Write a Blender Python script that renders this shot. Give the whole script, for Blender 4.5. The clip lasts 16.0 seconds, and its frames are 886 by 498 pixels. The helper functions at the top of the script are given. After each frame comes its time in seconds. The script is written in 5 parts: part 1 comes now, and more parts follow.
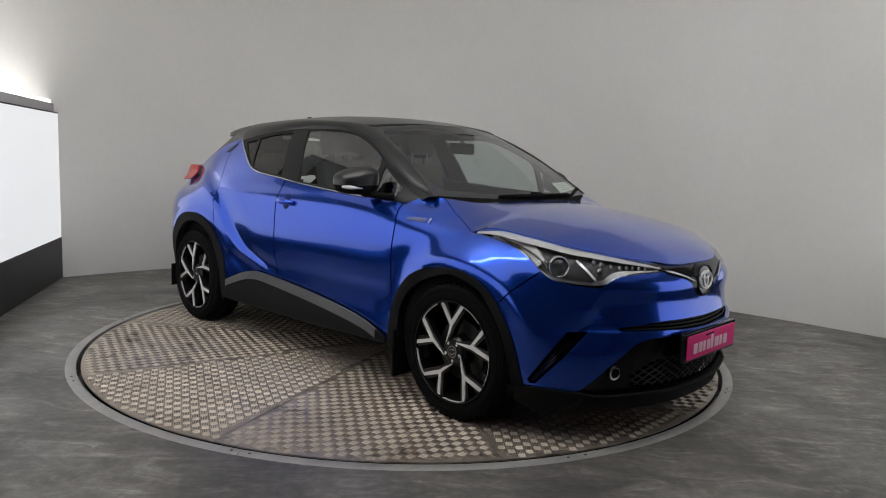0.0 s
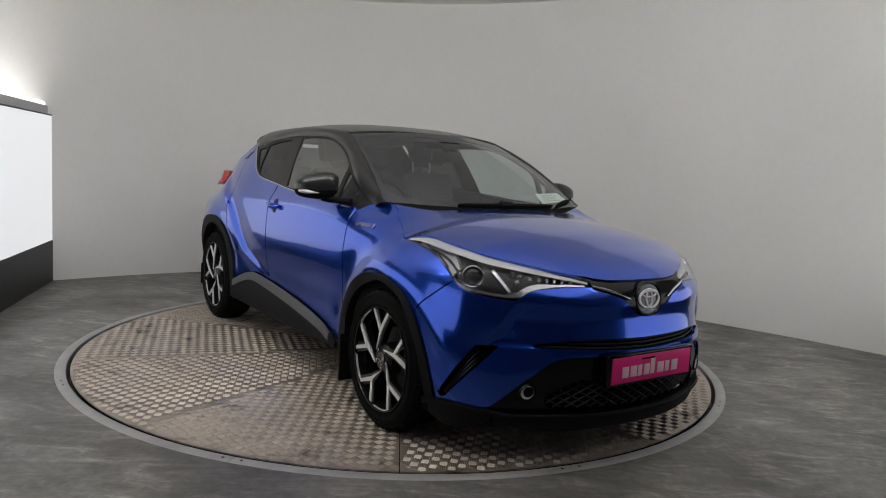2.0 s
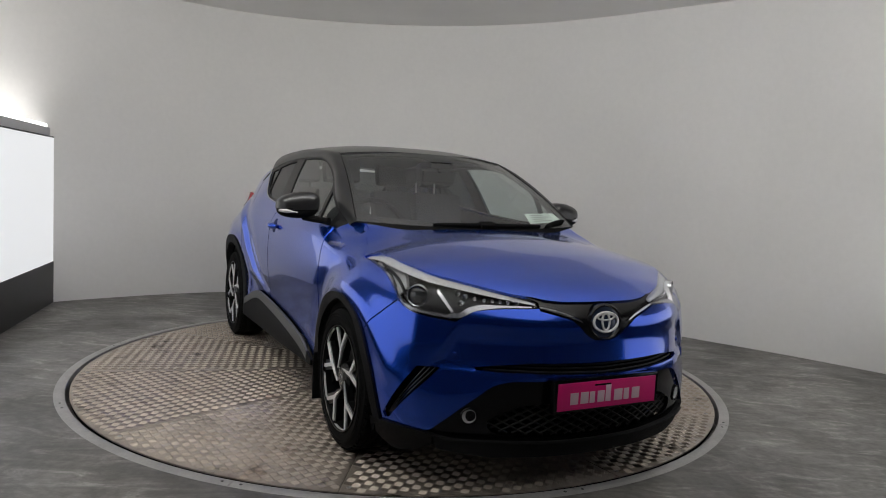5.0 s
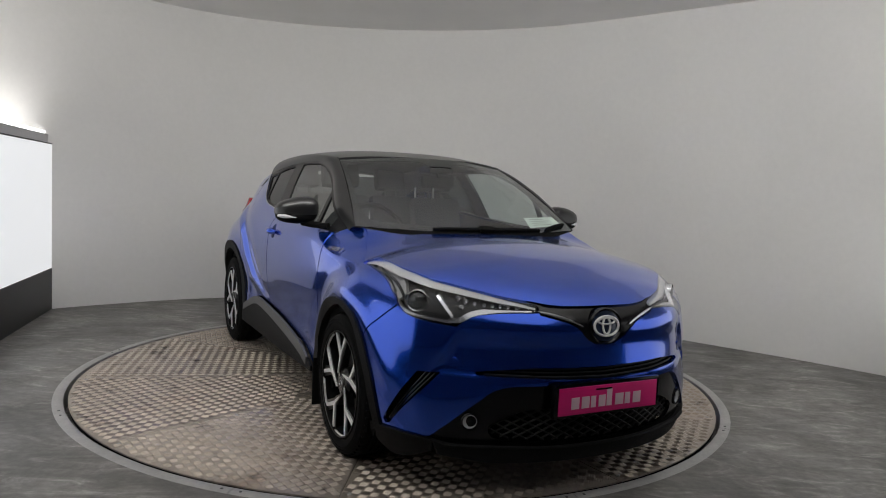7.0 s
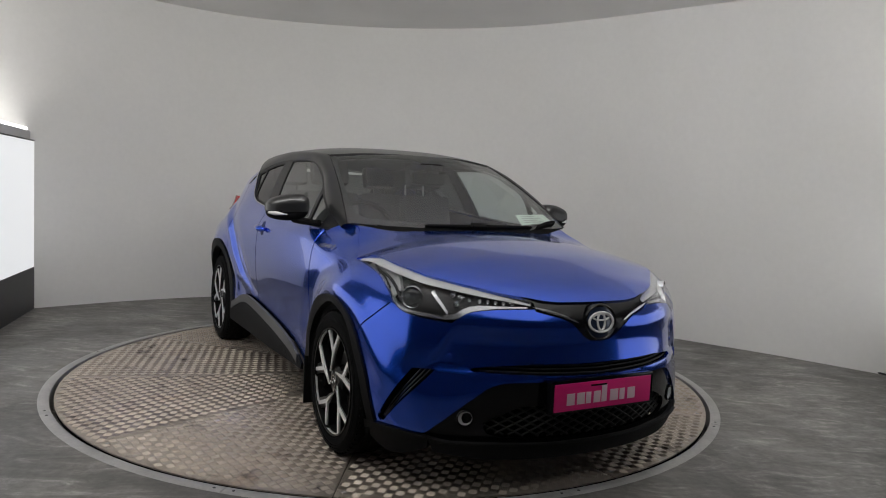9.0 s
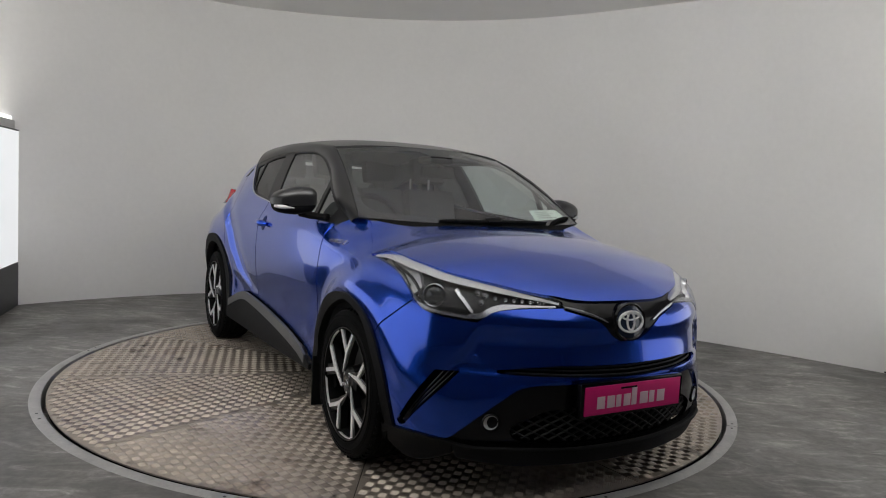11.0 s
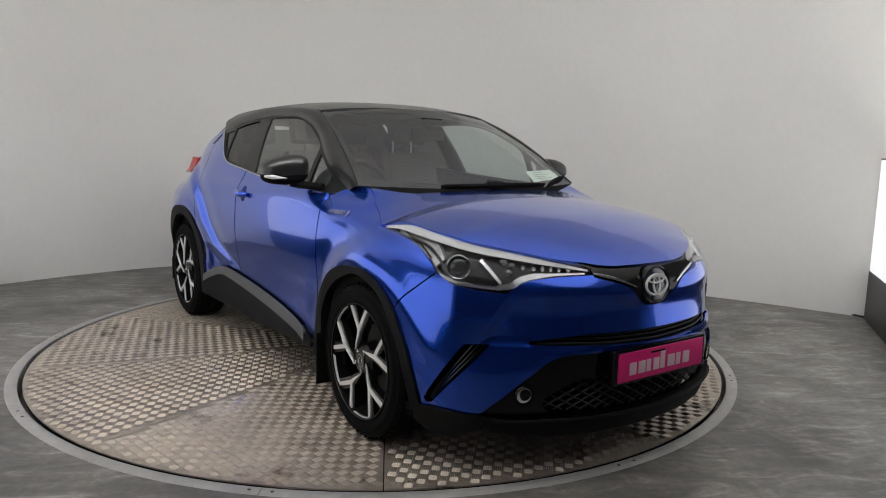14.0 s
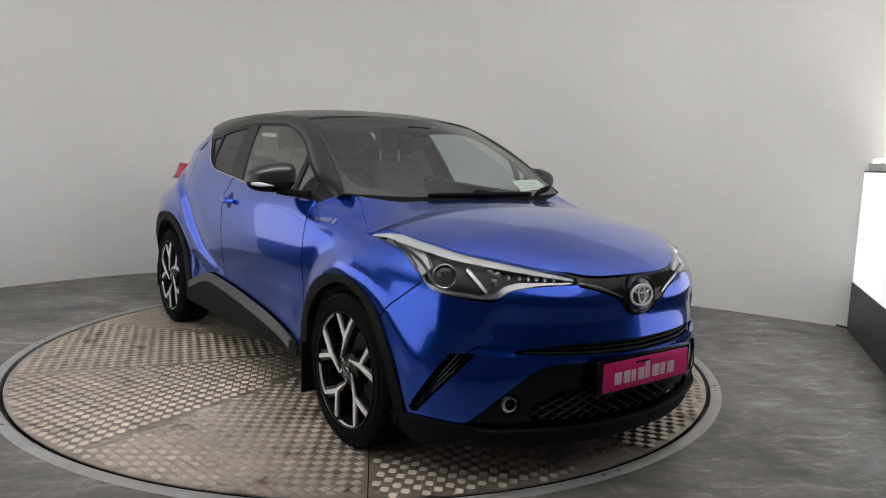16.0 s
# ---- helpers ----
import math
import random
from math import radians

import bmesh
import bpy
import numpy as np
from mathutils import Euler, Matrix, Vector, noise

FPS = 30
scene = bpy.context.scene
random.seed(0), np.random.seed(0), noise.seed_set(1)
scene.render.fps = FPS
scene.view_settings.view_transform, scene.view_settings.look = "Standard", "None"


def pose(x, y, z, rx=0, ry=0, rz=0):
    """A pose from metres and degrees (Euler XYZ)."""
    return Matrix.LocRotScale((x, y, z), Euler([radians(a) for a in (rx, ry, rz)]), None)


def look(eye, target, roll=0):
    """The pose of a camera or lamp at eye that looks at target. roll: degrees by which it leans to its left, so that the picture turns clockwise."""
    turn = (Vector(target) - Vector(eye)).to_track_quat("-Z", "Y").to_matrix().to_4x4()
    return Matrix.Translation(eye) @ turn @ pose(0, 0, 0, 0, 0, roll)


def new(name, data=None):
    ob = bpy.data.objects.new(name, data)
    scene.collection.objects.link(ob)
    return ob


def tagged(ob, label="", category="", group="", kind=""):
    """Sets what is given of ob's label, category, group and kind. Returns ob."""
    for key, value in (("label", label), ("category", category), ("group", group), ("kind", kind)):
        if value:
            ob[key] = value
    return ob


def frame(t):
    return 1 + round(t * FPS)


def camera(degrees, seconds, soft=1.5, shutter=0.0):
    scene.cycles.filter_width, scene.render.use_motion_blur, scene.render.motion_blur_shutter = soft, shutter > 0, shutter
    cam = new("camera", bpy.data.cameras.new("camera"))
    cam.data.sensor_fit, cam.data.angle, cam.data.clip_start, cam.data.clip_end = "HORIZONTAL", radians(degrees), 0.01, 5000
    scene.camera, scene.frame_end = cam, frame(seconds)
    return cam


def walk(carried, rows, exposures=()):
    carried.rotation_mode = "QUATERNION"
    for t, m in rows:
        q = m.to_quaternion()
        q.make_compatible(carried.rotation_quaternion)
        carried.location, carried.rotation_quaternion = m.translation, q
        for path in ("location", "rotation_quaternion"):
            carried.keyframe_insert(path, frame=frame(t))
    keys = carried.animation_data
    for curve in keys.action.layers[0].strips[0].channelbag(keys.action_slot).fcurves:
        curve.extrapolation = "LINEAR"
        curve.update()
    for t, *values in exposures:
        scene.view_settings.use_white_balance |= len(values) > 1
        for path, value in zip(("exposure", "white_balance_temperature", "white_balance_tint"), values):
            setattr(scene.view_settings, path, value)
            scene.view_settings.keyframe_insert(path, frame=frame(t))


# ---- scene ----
FACE_LIGHT, STRIP_LIGHT, FILL_PANEL_LIGHT, ADDED_WASH_LIGHT = .31, 1.3, .36, 4.4
CENTRE_X, CENTRE_Y = 0.050, 0.022   # the turntable's middle in the car's own space
PLATE_R, RING_OUT, SEAM_ANGLE = 2.045, 2.125, -67.0
EXPOSURE = 1.08
cam = camera(64.42, 16.0, soft=1.0)
# seconds, eye, then degrees: turn to the left of +y, tilt up, roll
PATH = [
    (0, (0.340, -4.822, 1.255), 1.35, -7.27, 2.24),
    (0.5, (0.326, -4.824, 1.263), 1.09, -7.51, 2.38),
    (1, (0.321, -4.819, 1.253), 1.00, -7.21, 2.67),
    (1.5, (0.320, -4.813, 1.252), 0.88, -6.84, 2.93),
    (2, (0.317, -4.816, 1.247), 0.68, -6.44, 3.24),
    (2.5, (0.314, -4.817, 1.251), 0.42, -6.20, 3.41),
    (3, (0.309, -4.817, 1.256), 0.26, -6.04, 3.35),
    (3.5, (0.305, -4.823, 1.258), 0.31, -5.87, 3.20),
    (4, (0.320, -4.816, 1.252), 0.78, -5.49, 3.13),
    (6.5, (0.312, -4.806, 1.257), 0.78, -4.58, 2.82),
    (7, (0.315, -4.801, 1.254), 0.78, -4.52, 2.70),
    (7.5, (0.315, -4.803, 1.250), 0.59, -4.35, 2.66),
    (8, (0.315, -4.806, 1.258), 0.27, -4.38, 2.68),
    (8.5, (0.291, -4.797, 1.248), -0.19, -4.41, 2.66),
    (11, (0.100, -4.644, 1.211), -2.14, -4.64, 3.16),
    (11.5, (-0.021, -4.480, 1.239), -3.24, -4.57, 2.62),
    (12, (-0.142, -4.459, 1.271), -5.21, -4.19, 1.93),
    (12.5, (-0.191, -4.473, 1.269), -6.58, -4.63, 1.66),
    (13, (-0.200, -4.475, 1.258), -7.09, -6.20, 1.57),
    (13.5, (-0.212, -4.479, 1.239), -7.23, -7.49, 1.43),
    (14, (-0.214, -4.479, 1.238), -7.30, -8.00, 1.39),
    (14.5, (-0.208, -4.478, 1.241), -7.52, -8.08, 1.50),
    (15, (-0.206, -4.476, 1.242), -7.79, -7.98, 1.73),
    (15.5, (-0.203, -4.470, 1.243), -7.98, -7.73, 1.83),
    (16, (-0.208, -4.480, 1.244), -8.27, -7.36, 1.93),
]


def aimed(eye, turn, tilt, roll):
    a, b = radians(turn), radians(tilt)
    way = Vector((-math.sin(a) * math.cos(b), math.cos(a) * math.cos(b), math.sin(b)))
    return look(eye, Vector(eye) + way, roll)


walk(cam, [(t, aimed(eye, turn, tilt, roll)) for t, eye, turn, tilt, roll in PATH], exposures=[(0.0, EXPOSURE), (9.0, EXPOSURE), (11.5, EXPOSURE + .06), (12.5, EXPOSURE + .06), (13.5, EXPOSURE + .28), (16.0, EXPOSURE + .34)])

# ---- light ----
world = bpy.data.worlds.new("world")
scene.world = world
world.use_nodes = True
world.node_tree.nodes["Background"].inputs[0].default_value = (.5, .52, .55, 1)
world.node_tree.nodes["Background"].inputs[1].default_value = 0.005


# ---- materials ----
def material(name, base=(.5, .5, .5), rough=.5, metal=0.0, coat=0.0, coat_rough=.03, noise_scale=0.0, spread=0.0, bump=0.0, bump_scale=60.0,
             rough_spread=0.0, emit=0.0, emit_color=(1, 1, 1), spec=.5, alpha=1.0, fine=None):
    """A surface with variation in colour, gloss and relief."""
    m = bpy.data.materials.new(name)
    m.use_nodes = True
    t = m.node_tree
    b = t.nodes["Principled BSDF"]
    b.inputs["Base Color"].default_value = (*base, 1)
    b.inputs["Roughness"].default_value = rough
    b.inputs["Metallic"].default_value = metal
    b.inputs["Coat Weight"].default_value = coat
    b.inputs["Coat Roughness"].default_value = coat_rough
    b.inputs["Specular IOR Level"].default_value = spec
    b.inputs["Alpha"].default_value = alpha
    if emit:
        b.inputs["Emission Color"].default_value = (*emit_color, 1)
        b.inputs["Emission Strength"].default_value = emit
    if noise_scale or bump:
        where = t.nodes.new("ShaderNodeTexCoord")
    if noise_scale:
        n = t.nodes.new("ShaderNodeTexNoise")
        n.inputs["Scale"].default_value = noise_scale
        n.inputs["Detail"].default_value = 6
        n.inputs["Roughness"].default_value = .6
        t.links.new(where.outputs["Object"], n.inputs["Vector"])
        source = n.outputs["Fac"]
        if fine:
            n2 = t.nodes.new("ShaderNodeTexNoise")
            n2.inputs["Scale"].default_value = fine
            n2.inputs["Detail"].default_value = 4
            t.links.new(where.outputs["Object"], n2.inputs["Vector"])
            mix = t.nodes.new("ShaderNodeMath")
            mix.operation = "MULTIPLY_ADD"
            mix.inputs[1].default_value = .4
            mul = t.nodes.new("ShaderNodeMath")
            mul.operation = "MULTIPLY"
            mul.inputs[1].default_value = .6
            t.links.new(source, mul.inputs[0])
            t.links.new(n2.outputs["Fac"], mix.inputs[0])
            t.links.new(mul.outputs[0], mix.inputs[2])
            source = mix.outputs[0]
        if spread:
            ramp = t.nodes.new("ShaderNodeValToRGB")
            ramp.color_ramp.elements[0].position, ramp.color_ramp.elements[1].position = .3, .7
            ramp.color_ramp.elements[0].color = (*[c * (1 - spread) for c in base], 1)
            ramp.color_ramp.elements[1].color = (*[min(1, c * (1 + spread)) for c in base], 1)
            t.links.new(source, ramp.inputs["Fac"])
            t.links.new(ramp.outputs["Color"], b.inputs["Base Color"])
        if rough_spread:
            mr = t.nodes.new("ShaderNodeMapRange")
            mr.inputs["From Min"].default_value, mr.inputs["From Max"].default_value = .3, .7
            mr.inputs["To Min"].default_value, mr.inputs["To Max"].default_value = rough - rough_spread, rough + rough_spread
            t.links.new(source, mr.inputs["Value"])
            t.links.new(mr.outputs["Result"], b.inputs["Roughness"])
    if bump:
        n = t.nodes.new("ShaderNodeTexNoise")
        n.inputs["Scale"].default_value = bump_scale
        n.inputs["Detail"].default_value = 5
        t.links.new(where.outputs["Object"], n.inputs["Vector"])
        bn = t.nodes.new("ShaderNodeBump")
        bn.inputs["Strength"].default_value = 1
        bn.inputs["Distance"].default_value = bump
        t.links.new(n.outputs["Fac"], bn.inputs["Height"])
        t.links.new(bn.outputs["Normal"], b.inputs["Normal"])
    return m


def glass(name, tint, rough=0.0, shine=.045):
    """Thin tinted window glass: clear to look through, with a gloss that grows at a slant."""
    m = bpy.data.materials.new(name)
    m.use_nodes = True
    t = m.node_tree
    t.nodes.remove(t.nodes["Principled BSDF"])
    clear, gloss, mix, lw, bend, gain = (t.nodes.new(k) for k in ("ShaderNodeBsdfTransparent", "ShaderNodeBsdfGlossy", "ShaderNodeMixShader", "ShaderNodeLayerWeight", "ShaderNodeMath", "ShaderNodeMath"))
    clear.inputs["Color"].default_value = (*tint, 1)
    gloss.inputs["Roughness"].default_value = rough
    bend.operation, bend.inputs[1].default_value = "POWER", 4.0
    gain.operation, gain.inputs[1].default_value, gain.inputs[2].default_value = "MULTIPLY_ADD", .75, shine
    t.links.new(lw.outputs["Facing"], bend.inputs[0])
    t.links.new(bend.outputs[0], gain.inputs[0])
    t.links.new(gain.outputs[0], mix.inputs[0])
    t.links.new(clear.outputs[0], mix.inputs[1])
    t.links.new(gloss.outputs[0], mix.inputs[2])
    t.links.new(mix.outputs[0], t.nodes["Material Output"].inputs[0])
    return m


PAINT = material("blue_metallic_paint", (.013, .088, .64), .19, .88, coat=1.0, coat_rough=.012, noise_scale=900, spread=.12)
PAINT.node_tree.nodes["Principled BSDF"].inputs["Coat IOR"].default_value = 1.55
BLACK_PAINT = material("black_satin_paint", (.007, .007, .0075), .34, 0, coat=.3, coat_rough=.15, spec=.5)
PIANO = material("gloss_black_trim", (.004, .004, .005), .15, 0, spec=.35)
CLAD = material("textured_grey_black_plastic", (.0075, .0075, .008), .6, spec=.14, noise_scale=40, spread=.15, bump=.0006, bump_scale=900)
DARK = material("unlit_black_plastic", (.004, .004, .004), .8, spec=.1)
RUBBER = material("tyre_rubber", (.0045, .0045, .0047), .75, spec=.10, noise_scale=30, spread=.2, bump=.0005, bump_scale=300)
ALLOY = material("machined_alloy", (.84, .84, .84), .33, .3, noise_scale=60, spread=.06)
RIM_BLACK = material("black_wheel_paint", (.006, .006, .0065), .3, 0, coat=.12)
CHROME = material("satin_chrome", (.62, .63, .65), .15, 1.0)
REFLECTOR = material("lamp_silver", (.58, .58, .59), .25, .9)
LENS = glass("lamp_lens", (.95, .96, .97), shine=.014)
WINDSCREEN = glass("windscreen_glass", (.88, .96, .94), shine=.18)
PRIVACY = glass("dark_window_glass", (.12, .13, .13))
SIDE_GLASS = glass("side_window_glass", (.80, .87, .85), shine=.19)
# Sill plastic made paler for the light its upward facet catches.
SILL_LIT = material("lit_sill_plastic", (.10, .10, .10), .5, noise_scale=40, spread=.1, bump=.0004, bump_scale=700)
BLACK_TRIM = material("satin_black_trim", (.007, .007, .008), .35, spec=.25)
FRIT = material("dark_glass_print", (.005, .005, .005), .7, spec=.1)
GRILLE = material("grille_plastic", (.016, .016, .016), .5, spec=.3)
DASH = material("dashboard_plastic", (.045, .048, .05), .6, noise_scale=60, spread=.15)
BADGE_BLUE = material("deep_blue_badge", (.02, .03, .06), .15, coat=.8)
LAMP_WHITE = material("lamp_white_guide", (.44, .44, .44), .25, coat=.5)
LAMP_GREY = material("lamp_grey_chamber", (.26, .26, .265), .3, .5, coat=.5)
LAMP_DARK = material("lamp_dark_chamber", (.006, .006, .0065), .3, .3)
LED_CUP = material("led_cup_chrome", (.6, .6, .62), .15, 1.0)
FOG_SILVER = material("fog_silver", (.55, .55, .55), .5, 0)
PROJ = material("projector_lens", (.02, .022, .025), .05, coat=1.0)
DISC = material("brake_steel", (.05, .05, .05), .45, .8)
# Body blue darkened to stand for shade in the handle recess.
CUP_SHADE = material("shaded_blue_paint", (.004, .018, .12), .45, .4, spec=.2)
RED = material("red_lamp_lens", (.42, .008, .014), .2, coat=.3)
FABRIC = material("dark_seat_fabric", (.045, .045, .047), .85, noise_scale=80, spread=.25)
HEADLINER = material("grey_headliner", (.16, .16, .155), .9, noise_scale=50, spread=.08)
WHITE_BADGE = material("white_badge_enamel", (.8, .8, .8), .25)
PINK = material("pink_plate_vinyl", (.78, .018, .21), .35, noise_scale=12, spread=.04)
WHITE_INK = material("pale_pink_ink", (.80, .58, .66), .4)
PAPER = material("pale_paper", (.62, .68, .62), .7, noise_scale=30, spread=.06)
# Dark tone of the added surround, there for dark reflections in the paint.
DARK_SURROUND = material("added_dark_surround", (.06, .06, .06), .8, noise_scale=1.5, spread=.1)
WALL = material("grey_painted_wall", (.74, .73, .71), .75, noise_scale=1.3, spread=.035, fine=22, bump=.0003, bump_scale=120)
CEILING = material("white_painted_ceiling", (.80, .79, .77), .8, noise_scale=1.1, spread=.03)
BOX_BODY = material("light_grey_box_panel", (.66, .66, .66), .5, noise_scale=4, spread=.04)
BOX_BASE = material("black_plinth_laminate", (.012, .012, .013), .45, noise_scale=5, spread=.3)
LIGHT_FACE = material("lit_white_diffuser", (.6, .6, .6), .6, emit=FACE_LIGHT, emit_color=(.96, .98, 1))
# Glow of the fill panel added out of view above the camera.
FILL_PANEL = material("added_fill_membrane", (.8, .8, .8), .6, emit=FILL_PANEL_LIGHT, emit_color=(1, .985, .965))
# Glow of the unseen softbox added to even out the wall.
ADDED_WASH = material("wall_wash_diffuser", (.8, .8, .8), .6, emit=ADDED_WASH_LIGHT, emit_color=(1, .985, .965))
STRIP = material("led_strip", (.8, .8, .8), .5, emit=STRIP_LIGHT, emit_color=(1, .99, .96))
RING = material("worn_steel_ring", (.40, .39, .38), .55, .35, noise_scale=6, spread=.22, rough_spread=.1, fine=70)
TREAD = material("aluminium_tread_plate", (.43, .375, .315), .40, .60, noise_scale=5, spread=.30, rough_spread=.12, fine=45, bump=.0006, bump_scale=180)


def soiled(m, tone, scale, low, high, most):
    """Lays dark stains of an uneven shape over a surface."""
    t = m.node_tree
    b = t.nodes["Principled BSDF"]
    where = t.nodes.new("ShaderNodeTexCoord")
    n, ramp, mix = t.nodes.new("ShaderNodeTexNoise"), t.nodes.new("ShaderNodeMapRange"), t.nodes.new("ShaderNodeMix")
    n.inputs["Scale"].default_value, n.inputs["Detail"].default_value, n.inputs["Roughness"].default_value = scale, 7, .65
    ramp.inputs["From Min"].default_value, ramp.inputs["From Max"].default_value = low, high
    ramp.inputs["To Max"].default_value = most
    mix.data_type = "RGBA"
    mix.inputs["B"].default_value = (*tone, 1)
    t.links.new(where.outputs["Object"], n.inputs["Vector"])
    t.links.new(n.outputs["Fac"], ramp.inputs["Value"])
    t.links.new(ramp.outputs["Result"], mix.inputs["Factor"])
    t.links.new(b.inputs["Base Color"].links[0].from_socket, mix.inputs["A"])
    t.links.new(mix.outputs["Result"], b.inputs["Base Color"])


soiled(TREAD, (.18, .10, .06), 2.6, .56, .74, .6)
soiled(TREAD, (.05, .042, .035), 4.5, .59, .70, .9)
CABLE = material("black_cable_sheath", (.01, .01, .01), .5)


def concrete():
    """Trowelled, stained concrete: cloudy patches, pale scuffs and a satin seal."""
    m = material("polished_concrete", (.085, .083, .080), .42, bump=.0008, bump_scale=35)
    t = m.node_tree
    b = t.nodes["Principled BSDF"]
    where = t.nodes.new("ShaderNodeTexCoord")

    def cloud(scale, detail, rough, warp, stretch=(1, 1, 1)):
        mp = t.nodes.new("ShaderNodeMapping")
        mp.inputs["Scale"].default_value = stretch
        n = t.nodes.new("ShaderNodeTexNoise")
        n.inputs["Scale"].default_value, n.inputs["Detail"].default_value = scale, detail
        n.inputs["Roughness"].default_value, n.inputs["Distortion"].default_value = rough, warp
        t.links.new(where.outputs["Object"], mp.inputs["Vector"])
        t.links.new(mp.outputs["Vector"], n.inputs["Vector"])
        return n.outputs["Fac"]

    def ramp(source, *stops):
        r = t.nodes.new("ShaderNodeValToRGB")
        r.color_ramp.elements[0].position, r.color_ramp.elements[1].position = stops[0][0], stops[-1][0]
        for e, (_, c) in zip(r.color_ramp.elements, (stops[0], stops[-1])):
            e.color = (c * 1.25, c * 1.23, c * 1.2, 1)
        for pos, c in stops[1:-1]:
            e = r.color_ramp.elements.new(pos)
            e.color = (c * 1.25, c * 1.23, c * 1.2, 1)
        t.links.new(source, r.inputs["Fac"])
        return r.outputs["Color"]

    def mixed(kind, fac, a, b2):
        x = t.nodes.new("ShaderNodeMix")
        x.data_type, x.blend_type = "RGBA", kind
        x.inputs["Factor"].default_value = fac
        t.links.new(a, x.inputs["A"])
        t.links.new(b2, x.inputs["B"])
        return x.outputs["Result"]

    base = ramp(cloud(1.1, 8, .62, .6), (.30, .044), (.46, .080), (.57, .108), (.70, .165))
    scuff = ramp(cloud(3.0, 9, .7, 1.2, (1, 2.6, 1)), (.40, .66), (.55, .95), (.66, 1.65))
    speck = ramp(cloud(26, 4, .6, 0), (.35, .82), (.66, 1.12))
    col = mixed("MULTIPLY", 1.0, mixed("MULTIPLY", 1.0, base, scuff), speck)
    t.links.new(col, b.inputs["Base Color"])
    mr = t.nodes.new("ShaderNodeMapRange")
    mr.inputs["From Min"].default_value, mr.inputs["From Max"].default_value = .3, .7
    mr.inputs["To Min"].default_value, mr.inputs["To Max"].default_value = .32, .60
    t.links.new(cloud(2.2, 6, .6, .5), mr.inputs["Value"])
    t.links.new(mr.outputs["Result"], b.inputs["Roughness"])
    return m


CONCRETE = concrete()


# ---- mesh tools ----
def mesh_of(name, verts, faces, mat, smooth=True, sharp=None):
    me = bpy.data.meshes.new(name)
    me.from_pydata([tuple(map(float, v)) for v in verts], [], [tuple(map(int, f)) for f in faces])
    me.materials.append(mat)
    me.polygons.foreach_set("use_smooth", [smooth] * len(me.polygons))
    me.update()
    if smooth and sharp:
        me.set_sharp_from_angle(angle=radians(sharp))
    return me


def part(name, bm, mat, parent=None, label="", sharp=35):
    """Links a bmesh, or a mesh, as one object under a thing or a part."""
    if isinstance(bm, bpy.types.Mesh):
        me = bm
    else:
        me = bpy.data.meshes.new(name)
        bmesh.ops.recalc_face_normals(bm, faces=bm.faces)
        bm.to_mesh(me)
        bm.free()
        me.materials.append(mat)
        me.polygons.foreach_set("use_smooth", [True] * len(me.polygons))
        me.set_sharp_from_angle(angle=radians(sharp))
    ob = new(name, me)
    ob.parent = parent
    return tagged(ob, label)


def box(bm, x0, x1, y0, y1, z0, z1, bevel=0.0, m=None):
    made = bmesh.ops.create_cube(bm, size=1, matrix=Matrix.LocRotScale(((x0 + x1) / 2, (y0 + y1) / 2, (z0 + z1) / 2), None, (x1 - x0, y1 - y0, z1 - z0)))
    if bevel:
        edges = {e for v in made["verts"] for e in v.link_edges}
        made = bmesh.ops.bevel(bm, geom=list(edges), offset=bevel, segments=2, affect="EDGES", profile=.7)
    if m is not None:
        bmesh.ops.transform(bm, matrix=m, verts=made["verts"])
    return bm


def tube(bm, points, radius, sides=8):
    """A round bar along points."""
    points = [Vector(p) for p in points]
    rings = []
    for i, p in enumerate(points):
        way = (points[min(i + 1, len(points) - 1)] - points[max(i - 1, 0)]).normalized()
        q = way.to_track_quat("Z", "Y").to_matrix()
        r = radius[i] if isinstance(radius, (list, tuple)) else radius
        rings.append([bm.verts.new(p + q @ Vector((r * math.cos(a), r * math.sin(a), 0))) for a in np.linspace(0, 2 * math.pi, sides, endpoint=False)])
    for a, b in zip(rings, rings[1:]):
        for k in range(sides):
            bm.faces.new((a[k], a[(k + 1) % sides], b[(k + 1) % sides], b[k]))
    bm.faces.new(rings[0])
    bm.faces.new(rings[-1])
    return bm


def lathe(bm, profile, steps=64, axis="y"):
    """Turns a profile of (radius, along) about an axis through the origin."""
    rings = []
    for r, h in profile:
        ring = []
        for a in np.linspace(0, 2 * math.pi, steps, endpoint=False):
            c, s = r * math.cos(a), r * math.sin(a)
            ring.append(bm.verts.new((c, h, s) if axis == "y" else (c, s, h)))
        rings.append(ring)
    for a, b in zip(rings, rings[1:]):
        for k in range(steps):
            bm.faces.new((a[k], a[(k + 1) % steps], b[(k + 1) % steps], b[k]))
    return bm


def slab(bm, outline, z0, z1):
    """An upright prism over a plan outline."""
    low, top = [bm.verts.new((x, y, z0)) for x, y in outline], [bm.verts.new((x, y, z1)) for x, y in outline]
    n = len(outline)
    for k in range(n):
        bm.faces.new((low[k], low[(k + 1) % n], top[(k + 1) % n], top[k]))
    bm.faces.new(low[::-1])
    bm.faces.new(top)
    return bm


# ---- room ----
FLOOR_Z, CEILING_Z = 0.0, 3.03
